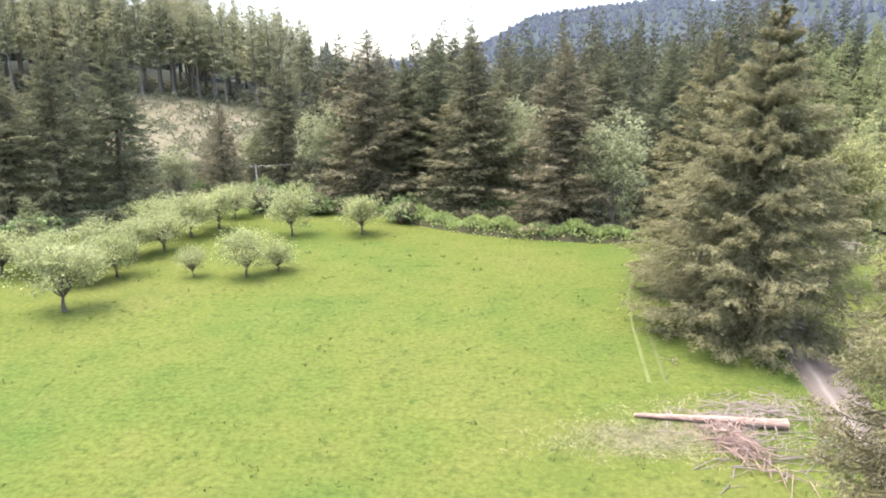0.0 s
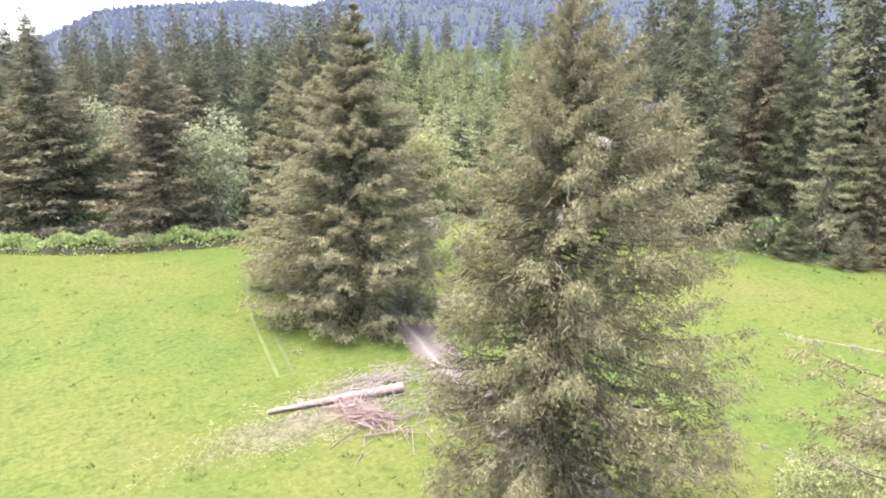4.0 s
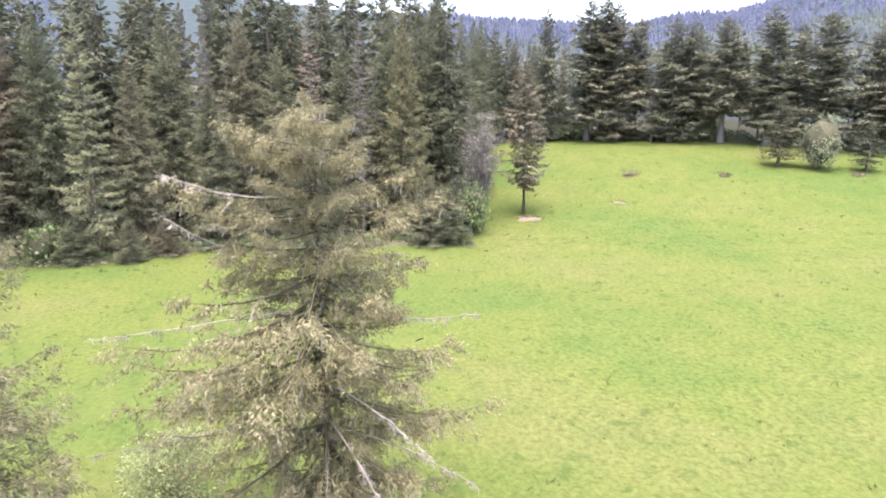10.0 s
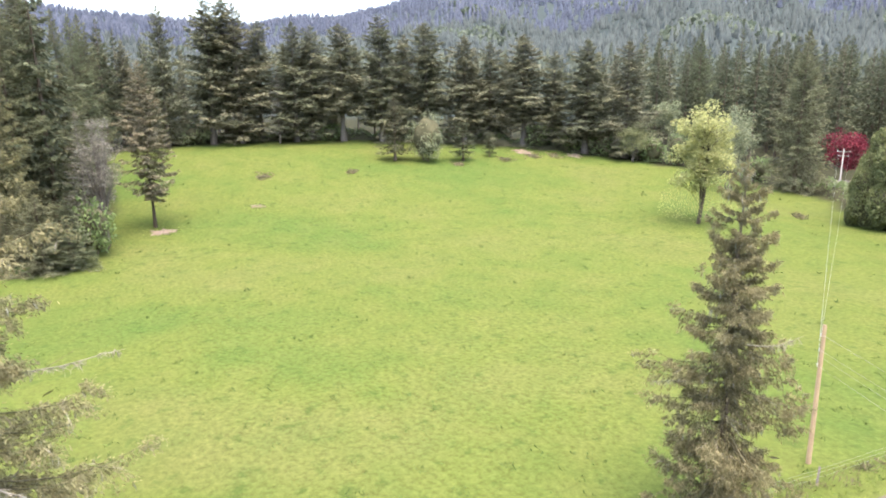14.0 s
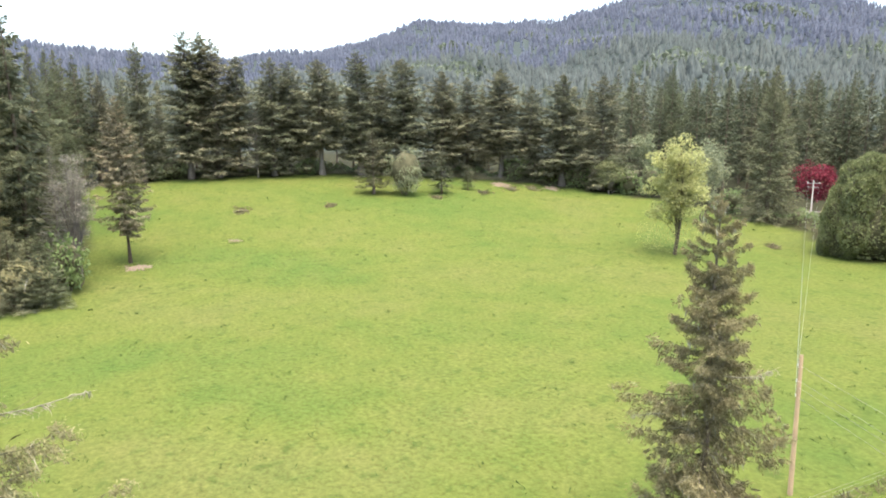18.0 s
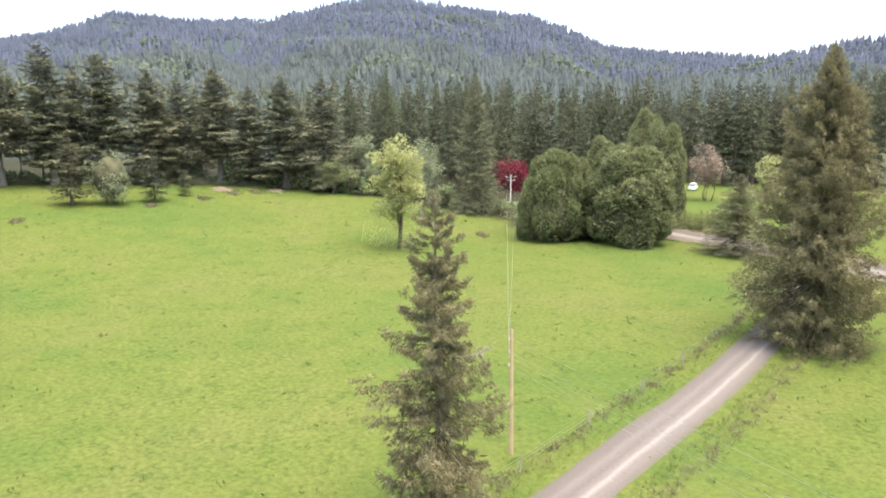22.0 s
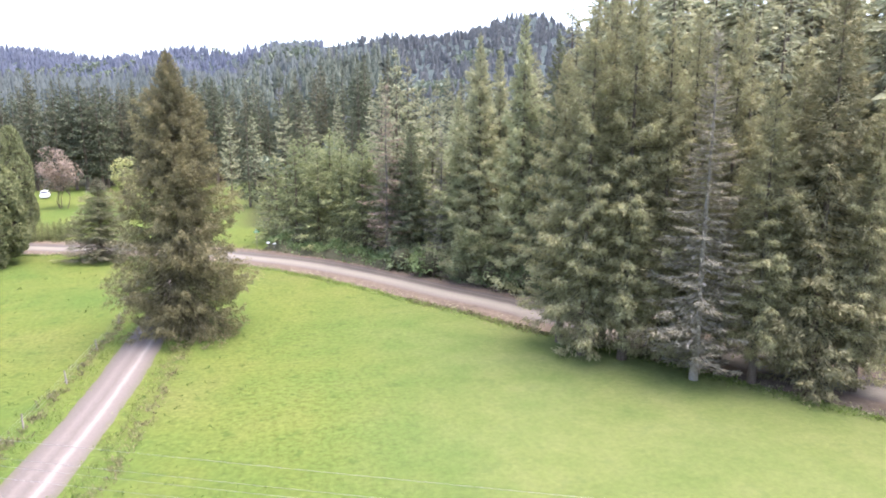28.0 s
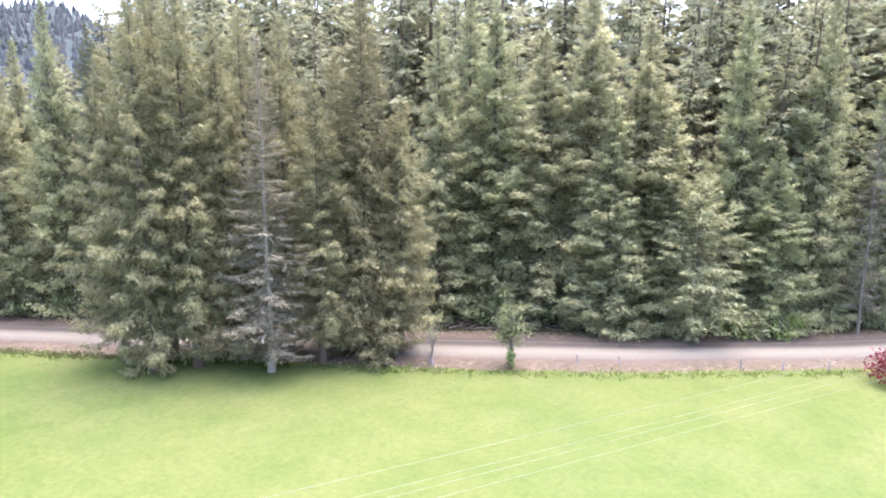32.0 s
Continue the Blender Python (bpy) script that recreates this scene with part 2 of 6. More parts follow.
SOIL = rough_stuff("bare_soil", [(0.13, 0.098, 0.068), (0.25, 0.195, 0.14)], 3.0, 0.95, 0.6, 0.08)
DEADRED = rough_stuff("reddish_dead_limbs", [(0.165, 0.115, 0.090), (0.255, 0.195, 0.162)], 4.0)
WEEDS = foliage("brownish_weeds", [(0.12, 0.115, 0.055), (0.155, 0.135, 0.075)], 0.4, 0.4)
GREY_TWIGS = foliage("grey_dead_twigs", [(0.19, 0.175, 0.138), (0.21, 0.195, 0.152)], 0.25, 0.2, 0.9)
DARK_BLADES = foliage("dark_tufts", [(0.0644, 0.0966, 0.0239), (0.0736, 0.1086, 0.0294)], 0.25, 0.45)
WEEDSOIL = rough_stuff("weedy_soil", [(0.05, 0.06, 0.025), (0.09, 0.075, 0.045), (0.06, 0.085, 0.03)], 2.5, 0.95, 0.7, 0.1)
POSTWOOD = rough_stuff("post_wood", [(0.088, 0.077, 0.066), (0.154, 0.138, 0.121)], 6.0, 0.9, 0.3, 0.01, (6, 6, 0.4))
WHITE, _nt, _b = base("white_paint", 0.4, 0.4)
_b.inputs["Base Color"].default_value = (0.75, 0.75, 0.74, 1)
DARK, _nt, _b = base("dark_glass", 0.15, 0.5)
_b.inputs["Base Color"].default_value = (0.03, 0.035, 0.04, 1)


def make_ground_material():
    m, nt, b = base("meadow_grass", 0.95, 0.02)
    big = noise_out(nt, 0.035, 3.0, 0.6)
    mid = noise_out(nt, 0.22, 5.0, 0.65)
    fine = noise_out(nt, 2.2, 6.0, 0.75)
    tuft = noise_out(nt, 0.62, 4.0, 0.65, (1.0, 1.0, 1.0))
    grass = ramp(nt, mid, [(0.0478, 0.0745, 0.0161), (0.0708, 0.0892, 0.0202), (0.0856, 0.0948, 0.0258)], 0.3, 0.72)
    lush = ramp(nt, big, [(0.0442, 0.0764, 0.0175), (0.0745, 0.0902, 0.0212), (0.0892, 0.0920, 0.0294)], 0.35, 0.68)
    grass = mix(nt, 0.5, grass, lush)
    sh = nt.nodes.new("ShaderNodeMapRange")
    sh.inputs[1].default_value, sh.inputs[2].default_value, sh.inputs[3].default_value, sh.inputs[4].default_value = 0.25, 0.75, 0.52, 1.42
    nt.links.new(fine, sh.inputs[0])
    grass = mix(nt, 1.0, grass, sh.outputs[0], "MULTIPLY")
    spot = nt.nodes.new("ShaderNodeMapRange")
    spot.inputs[1].default_value, spot.inputs[2].default_value = 0.57, 0.66
    nt.links.new(tuft, spot.inputs[0])
    grass = mix(nt, math_node(nt, "MULTIPLY", spot.outputs[0], 0.6), grass, (0.0331, 0.0552, 0.0129))
    # Washed-out haze over the west field is put into its grass colour.
    west = nt.nodes.new("ShaderNodeAttribute")
    west.attribute_name = "cover"
    grass = mix(nt, math_node(nt, "MULTIPLY", west.outputs["Alpha"], 0.55), grass, ramp(nt, mid, [(0.0690, 0.0911, 0.0294), (0.102, 0.114, 0.046)], 0.3, 0.7))
    # Tree shade is put into the forest floor's near-black colour.
    shaded_floor = ramp(nt, fine, [(0.013, 0.016, 0.008), (0.026, 0.027, 0.014), (0.045, 0.04, 0.024)], 0.3, 0.7)
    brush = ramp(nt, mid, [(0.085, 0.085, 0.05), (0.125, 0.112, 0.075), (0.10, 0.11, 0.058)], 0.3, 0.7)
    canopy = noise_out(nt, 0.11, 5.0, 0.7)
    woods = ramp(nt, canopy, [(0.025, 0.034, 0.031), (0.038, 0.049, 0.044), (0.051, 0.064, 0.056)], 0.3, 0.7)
    at = nt.nodes.new("ShaderNodeAttribute")
    at.attribute_name = "cover"
    sep = nt.nodes.new("ShaderNodeSeparateColor")
    nt.links.new(at.outputs["Color"], sep.inputs[0])
    col = mix(nt, sep.outputs[0], grass, shaded_floor)
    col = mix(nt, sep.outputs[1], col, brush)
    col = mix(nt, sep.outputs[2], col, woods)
    nt.links.new(col, b.inputs["Base Color"])
    bump(nt, b, math_node(nt, "ADD", fine, math_node(nt, "MULTIPLY", tuft, 0.6)), 0.5, 0.12)
    return m


def make_road_material(name, pale, dark, edge, tracks):
    """Gravel, with paler wheel tracks along it; the UV's x runs across."""
    m, nt, b = base(name, 0.92, 0.2)
    uv = nt.nodes.new("ShaderNodeUVMap")
    sep = nt.nodes.new("ShaderNodeSeparateXYZ")
    nt.links.new(uv.outputs[0], sep.inputs[0])
    n1 = noise_out(nt, 0.5, 4.0)
    n2 = noise_out(nt, 5.0, 6.0, 0.75)
    wob = math_node(nt, "ADD", sep.outputs[0], math_node(nt, "MULTIPLY", math_node(nt, "SUBTRACT", n1, 0.5), 0.10))
    cr = nt.nodes.new("ShaderNodeValToRGB")
    els = cr.color_ramp.elements
    while len(els) < len(tracks):
        els.new(0.5)
    for i, (p, k) in enumerate(tracks):
        els[i].position, els[i].color = p, (k, k, k, 1)
    nt.links.new(wob, cr.inputs[0])
    col = mix(nt, cr.outputs[0], dark, pale)
    er = nt.nodes.new("ShaderNodeValToRGB")
    el = er.color_ramp.elements
    el[0].position, el[0].color, el[1].position, el[1].color = 0.0, (1, 1, 1, 1), 0.10, (0, 0, 0, 1)
    e2, e3 = el.new(0.90), el.new(1.0)
    e2.color, e3.color = (0, 0, 0, 1), (1, 1, 1, 1)
    nt.links.new(wob, er.inputs[0])
    col = mix(nt, er.outputs[0], col, edge)
    v = nt.nodes.new("ShaderNodeMapRange")
    v.inputs[3].default_value, v.inputs[4].default_value = 0.6, 1.4
    nt.links.new(n2, v.inputs[0])
    col = mix(nt, 1.0, col, v.outputs[0], "MULTIPLY")
    nt.links.new(col, b.inputs["Base Color"])
    bump(nt, b, n2, 0.5, 0.04)
    return m


GROUND = make_ground_material()
DRIVE = make_road_material("drive_gravel", (0.172, 0.150, 0.124), (0.072, 0.060, 0.048), (0.075, 0.070, 0.038),
                           [(0.0, 0.1), (0.24, 0.35), (0.33, 1.0), (0.40, 0.40), (0.52, 0.12), (0.68, 0.36), (0.78, 0.15), (1.0, 0.05)])
# Darker bands across the far half, palest towards the field.
ROAD = make_road_material("road_gravel", (0.138, 0.124, 0.094), (0.044, 0.036, 0.028), (0.070, 0.046, 0.038),
                          [(0.0, 0.1), (0.12, 0.05), (0.20, 0.35), (0.28, 0.05), (0.40, 0.15), (0.50, 0.8), (0.66, 1.0), (1.0, 0.4)])
SHOULDER = rough_stuff("shoulder_duff", [(0.056, 0.042, 0.028), (0.085, 0.066, 0.046), (0.112, 0.090, 0.064)], 1.6, 0.95, 0.6, 0.06)


# ---- the lie of the land ----
RIDGE_AZ = [0, 4, 7, 12, 18, 22, 28, 60, 90, 105, 109, 112, 116, 120, 125, 131, 136, 141, 146, 152, 155, 158, 163, 169, 176, 181, 187, 195, 200, 212, 222, 235, 262, 300, 325, 345, 360]
RIDGE_EL = [2, 3.6, 5.1, 6.0, 6.4, 6.0, 8, 8, 5.8, 4.8, 5.5, 5.6, 6.3, 8.0, 7.6, 7.8, 9.0, 9.8, 9.0, 8.1, 7.0, 5.8, 5.0, 4.5, 5.0, 5.8, 6.2, 7.2, 8.0, 7.8, 6.8, 6.2, 6, 6, 5, 2, 2]
FAR_AZ = [0, 60, 90, 165, 173, 182, 190, 262, 300, 340, 360]
FAR_D = [3000, 3000, 2200, 2200, 1800, 1300, 1100, 1100, 1500, 3000, 3000]
RISE_D = [420, 420, 420, 420, 380, 300, 150, 150, 300, 420, 420]
EDGE_AZ = [0, 5, 13, 17, 40, 51, 62, 89, 92, 93.5, 94.5, 125, 135, 139, 148, 155, 165, 174, 180, 183, 186, 202, 228, 238, 266, 290, 320, 326, 333, 345, 352, 358, 360]
EDGE_D = [104, 98, 95, 98, 112, 102, 96, 92, 99, 108, 172, 172, 168, 165, 150, 122, 132, 150, 140, 115, 104, 78, 66, 64, 80, 90, 80, 100, 112, 132, 125, 106, 104]


def smooth(a, b, x):
    t = np.clip((x - a) / (b - a), 0, 1)
    return t * t * (3 - 2 * t)


def swell(az, c, w):
    d = (az - c + 180) % 360 - 180
    return np.clip(1 - (d / w) ** 2, 0, 1) ** 2


def ground_z(x, y):
    x, y = np.asarray(x, float), np.asarray(y, float)
    r = np.hypot(x, y)
    az = np.degrees(np.arctan2(x, y)) % 360
    z = 9.0 * swell(az, 108, 52) * smooth(85, 190, r)
    z = z + 31 * swell(az, 331, 34) * smooth(150, 330, r)
    z = z + 32 * swell(az, 36, 28) * smooth(120, 400, r)
    el, far, rise = np.interp(az, RIDGE_AZ, RIDGE_EL), np.interp(az, FAR_AZ, FAR_D), np.interp(az, FAR_AZ, RISE_D)
    top = 22 + far * np.tan(np.radians(el)) - 17
    g = np.clip((r - rise) / (far - rise), 0, 1)
    z = np.maximum(z, top * g ** 1.15)
    z = z - np.clip(r - far, 0, None) * 0.05
    z = z + 0.10 * np.sin(x * 0.21 + 1.3 * np.sin(y * 0.13)) * np.sin(y * 0.17 + 0.8) * np.clip(r / 30, 0, 1)
    z = z + smooth(250, 700, r) * 6.0 * np.sin(x * 0.013 + 2 * np.sin(y * 0.007)) * np.sin(y * 0.011 + 1.1)
    z = z + smooth(600, 1100, r) * (1 - smooth(1700, 2050, r)) * 15.0 * np.sin(az * 0.55 + r * 0.004 + np.sin(az * 0.21)) * np.sin(r * 0.0062 + az * 0.13)
    return z


def spot(az, d):
    """The place on the ground at a bearing (degrees clockwise from north) and distance from the hovering point."""
    x, y = d * math.sin(radians(az)), d * math.cos(radians(az))
    return x, y, float(ground_z(x, y))


# ---- mesh helpers ----
def np_mesh(name, verts, faces, material, uvs=None):
    verts, faces = np.asarray(verts, np.float32), np.asarray(faces, np.int32)
    me = bpy.data.meshes.new(name)
    n, k = faces.shape
    me.vertices.add(len(verts))
    me.vertices.foreach_set("co", verts.ravel())
    me.loops.add(n * k)
    me.loops.foreach_set("vertex_index", faces.ravel())
    me.polygons.add(n)
    me.polygons.foreach_set("loop_start", np.arange(0, n * k, k, dtype=np.int32))
    if uvs is not None:
        layer = me.uv_layers.new(name="UVMap")
        layer.data.foreach_set("uv", np.asarray(uvs, np.float32)[faces.ravel()].ravel())
    me.update(calc_edges=True)
    me.materials.append(material)
    return me


def np_part(name, verts, faces, material, parent=None, label="", smooth_it=False, uvs=None):
    me = np_mesh(name, verts, faces, material, uvs)
    if smooth_it:
        me.polygons.foreach_set("use_smooth", np.ones(len(me.polygons), bool))
    ob = new(name, me)
    if parent is not None:
        ob.parent = parent
    if label:
        ob["label"] = label
    return ob


def join(pieces):
    """Joins (verts, faces) pairs into one pair."""
    vs, fs, o = [], [], 0
    for v, f in pieces:
        vs.append(v)
        fs.append(np.asarray(f) + o)
        o += len(v)
    return np.concatenate(vs), np.concatenate(fs)


def tubes(P, R, k=4):
    """Tapered tubes along paths P (n, s, 3) with radii R (n, s)."""
    P, R = np.asarray(P, float), np.asarray(R, float)
    n, s, _ = P.shape
    d = P[:, -1] - P[:, 0]
    d /= np.linalg.norm(d, axis=1, keepdims=True) + 1e-9
    ref = np.where(np.abs(d[:, 2:3]) > 0.8, np.array([[1.0, 0, 0]]), np.array([[0, 0, 1.0]]))
    a = np.cross(d, ref)
    a /= np.linalg.norm(a, axis=1, keepdims=True) + 1e-9
    b = np.cross(d, a)
    th = np.arange(k) * 2 * np.pi / k
    ring = a[:, None, None] * np.cos(th)[None, None, :, None] + b[:, None, None] * np.sin(th)[None, None, :, None]
    V = P[:, :, None] + ring * R[:, :, None, None]
    idx = np.arange(n * s * k).reshape(n, s, k)
    nx = np.roll(idx, -1, axis=2)
    F = np.stack([idx[:, :-1], nx[:, :-1], nx[:, 1:], idx[:, 1:]], -1).reshape(-1, 4)
    return V.reshape(-1, 3), F


def unit(v):
    return v / (np.linalg.norm(v, axis=-1, keepdims=True) + 1e-9)


def kites(pos, way, length, width, rng, tilt=0.55):
    """Leaf-shaped sprays: pos, way (n, 3); length, width (n,)."""
    n = len(pos)
    side = unit(np.cross(way, rng.normal(size=(n, 3)) * tilt + np.array([0, 0, 1.0])))
    up = np.cross(side, way) * (length * 0.10)[:, None]
    l, w = length[:, None], width[:, None]
    V = np.stack([pos, pos + way * l * 0.45 + side * w * 0.5 + up, pos + way * l, pos + way * l * 0.45 - side * w * 0.5 + up], 1)
    return V.reshape(-1, 3), np.arange(4 * n).reshape(n, 4)


def tris(v, f):
    """Splits quads into triangles."""
    f = np.asarray(f)
    return (v, f) if f.shape[1] == 3 else (v, np.concatenate([f[:, [0, 1, 2]], f[:, [0, 2, 3]]]))


# ---- trees ----
def conifer(name, seed, H, R, limbs, twigs, sprays, spray, needles, bark=None, bare=0.06, shape=0.85, droop=0.45, thin=0.0, hang=0.35, fat=0.30, lump=0.25, seg=4, knots=None, inner=0, lichen=0, tilt=0.55, uneven=0.72, whorl=0.0, deep=0.62, weep=0.0, spread=0.30, base_fill=0.6, lichen_len=0.5, twist=(0.0, 0.0), fluff=0.0, lift=0.75, girth=0.0125, pale_twigs=0.0, clump=0.0, loose=0.14, limb_bark=None, taper=0.72):
    """A conifer of height H and lowest reach R: trunk, boughs that droop and turn up at the tips, each a flat frond of side twigs with needle sprays."""
    rng = np.random.default_rng(seed)
    thing = new(name)
    zs = np.linspace(0, H, 9)
    lean = rng.normal(size=2) * 0.006 * H
    path = np.stack([lean[0] * (zs / H) ** 2 + 0.05 * np.sin(zs * 0.6), lean[1] * (zs / H) ** 2 + 0.05 * np.cos(zs * 0.5), zs], 1)
    path[0, 2] = -0.5
    rad = girth * H * (1 - zs / H) ** 0.9 + 0.012
    rad[0] *= 1.5
    tv, tf = tubes(path[None], rad[None], 8 if seg > 3 else 6)
    np_part("trunk", tv, tf, bark or BARK, thing, smooth_it=True)
    u = (np.arange(limbs) + rng.uniform(0, 1, limbs)) / limbs
    h = H * (bare + (0.992 - bare) * u)
    if whorl:
        h = np.clip(np.round(h / whorl) * whorl + rng.normal(size=limbs) * 0.24 * whorl, 0.02 * H, 0.992 * H)
    phi = np.arange(limbs) * 2.39996 + rng.normal(size=limbs) * 0.35
    prof = (1 - u) ** shape * np.clip(base_fill + u * 3.0, 0, 1)
    if knots:
        prof = np.interp(h / H, [k[0] for k in knots], [k[1] for k in knots])
    lob = 1 + lump * np.sin(phi * 2 + seed) * np.sin(h * 0.9 + seed) + twist[0] * np.cos(phi - twist[1])
    L = np.maximum(0.008 * H, R * prof * lob * rng.uniform(uneven, 1.10, limbs))
    c, s_ = np.cos(phi), np.sin(phi)
    out = np.stack([c, s_, np.zeros(limbs)], 1)
    rise = -0.05 + lift * u ** 2.2
    dr = droop * (1.15 - 0.75 * u) * rng.uniform(0.6, 1.35, limbs)

    def along(q):
        q = np.asarray(q)
        z = L[:, None] * (rise[:, None] * q - dr[:, None] * (1.15 * q - 0.75 * q ** 3))
        p = out[:, None, :] * (L[:, None] * q)[..., None]
        p[..., 2] += z + h[:, None]
        p[..., 0] += np.interp(h, zs, path[:, 0])[:, None]
        p[..., 1] += np.interp(h, zs, path[:, 1])[:, None]
        return p

    qs = np.broadcast_to(np.linspace(0, 1, seg), (limbs, seg))
    lr = (0.010 * L + 0.010)[:, None] * (1.12 - qs)
    some = slice(None) if seg > 2 else slice(None, None, 3)
    lv, lf = tubes(along(qs)[some], lr[some], 3)
    wood = [tris(lv, lf)]
    keep_limb = rng.uniform(size=limbs) > thin
    q = np.clip(0.1 + 0.9 * np.linspace(0, 1.0, twigs)[None] ** 0.8 + rng.normal(size=(limbs, twigs)) * 0.35 / twigs, 0.08, 1.0)
    p = along(q)
    ahead = unit(along(np.clip(q + 0.02, 0, 1.05)) - along(np.clip(q - 0.02, 0, 1)))
    sgn = np.where((np.arange(twigs)[None] + rng.integers(0, 2, (limbs, 1))) % 2 == 0, 1.0, -1.0)
    side = np.stack([-s_, c, np.zeros(limbs)], 1)[:, None, :] * sgn[..., None]
    ang = (1.15 - 0.7 * q + rng.normal(size=(limbs, twigs)) * 0.16)[..., None]
    down = np.array([0, 0, -1.0]) * hang * rng.uniform(0.1, 1.3, (limbs, twigs, 1))
    tdir = unit(ahead * np.cos(ang) + side * np.sin(ang) + down)
    size = np.broadcast_to(np.clip(0.22 + 1.5 * L / R, 0.22, 1)[:, None], (limbs, twigs))
    tl = L[:, None] * spread * (1.1 - taper * q) * rng.uniform(0.65, 1.2, (limbs, twigs)) + 0.3 * spray * size
    keep = np.broadcast_to(keep_limb[:, None], (limbs, twigs)) & (rng.uniform(size=(limbs, twigs)) > 0.04)
    if clump:
        g = (np.sin(1.9 * p[..., 0] + seed) + np.sin(2.1 * p[..., 1] + 2.0 * seed) + np.sin(2.5 * p[..., 2] + 0.8 * p[..., 0] + seed)) / 3
        keep = keep & ((g > clump - 1.0) | (q > 0.72))
        tl = tl * (1 + 0.5 * g)
    p, tdir, tl, size = p[keep], tdir[keep], tl[keep], size[keep]
    n = len(p)
    bits = []
    if sprays == 1:
        pos, way, ln = p, tdir, tl + 0.5 * spray * size
        bits.append(tris(*kites(pos, way, ln, np.minimum(ln * fat, 0.75 * spray * size), rng, tilt)))
    else:
        w = np.clip((np.arange(sprays)[None] + rng.uniform(0, 1, (n, sprays))) / sprays, 0.02, 1)
        pos = p[:, None] + tdir[:, None] * (tl[:, None] * w)[..., None]
        pos[..., 2] -= 0.22 * tl[:, None] * w ** 2
        pos += rng.normal(size=pos.shape) * (fluff * size)[:, None, None]
        flat = unit(np.cross(tdir, np.array([0, 0, 1.0])))[:, None] * np.where(np.arange(sprays) % 2 == 0, 1.0, -1.0)[None, :, None]
        fall = np.array([0, 0, -1.0]) * (hang * rng.uniform(0.0, 1.0, (n, sprays, 1)) + 1.8 * (rng.uniform(size=(n, sprays, 1)) < weep))
        way = unit(tdir[:, None] * 0.9 + flat * rng.uniform(0.2, 0.95, (n, sprays, 1)) + fall + rng.normal(size=(n, sprays, 3)) * loose)
        ln = (spray * size[:, None] * (1.15 - 0.45 * w) * rng.uniform(0.6, 1.3, (n, sprays))).ravel()
        pos, way = pos.reshape(-1, 3), way.reshape(-1, 3)
        bits.append(tris(*kites(pos, way, ln, ln * fat, rng, tilt)))
    m = 10
    tp = np.tile(path[-1], (m, 1)) - np.array([0, 0, 1.0]) * rng.uniform(0, 0.03 * H, (m, 1))
    tw = unit(rng.normal(size=(m, 3)) * 0.45 + np.array([0, 0, 0.8]))
    bits.append(tris(*kites(tp, tw, H * rng.uniform(0.01, 0.026, m), np.full(m, H * 0.004), rng)))
    # Sprays added near the trunk in wood colour, so crown gaps read as shaded.
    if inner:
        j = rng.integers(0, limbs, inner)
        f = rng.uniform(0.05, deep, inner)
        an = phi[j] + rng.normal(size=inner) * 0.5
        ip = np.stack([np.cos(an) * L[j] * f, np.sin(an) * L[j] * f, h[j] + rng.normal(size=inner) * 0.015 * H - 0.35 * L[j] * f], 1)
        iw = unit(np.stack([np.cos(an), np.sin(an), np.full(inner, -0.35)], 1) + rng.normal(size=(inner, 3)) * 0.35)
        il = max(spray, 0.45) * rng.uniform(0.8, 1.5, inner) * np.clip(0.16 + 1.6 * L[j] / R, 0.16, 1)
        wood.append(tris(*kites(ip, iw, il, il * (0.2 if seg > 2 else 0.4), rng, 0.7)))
    tagged(np_part("branchwork", *join(wood), limb_bark or INNER_SHADE, thing), kind="stuff")
    cv, cf = join(bits)
    np_part("crown", cv, cf, needles, thing)
    if pale_twigs:
        j = np.nonzero(rng.uniform(size=n) < pale_twigs)[0]
        tagged(np_part("twig_lace", *kites(p[j], tdir[j], tl[j] * rng.uniform(0.7, 1.25, len(j)), rng.uniform(0.018, 0.04, len(j)), rng, 1.0), LICHEN_WOOD, thing, "pale lichen-covered twigs"), kind="stuff")
    if lichen:
        j = rng.integers(0, len(pos), lichen)
        ll = rng.uniform(0.12, lichen_len, lichen)
        lw = unit(rng.normal(size=(lichen, 3)) * 0.25 + np.array([0, 0, -1.0]))
        tagged(np_part("lichen", *kites(pos[j], lw, ll, ll * 0.1, rng), LICHEN, thing, "pale hanging lichen"), kind="stuff")
    return thing, H, R


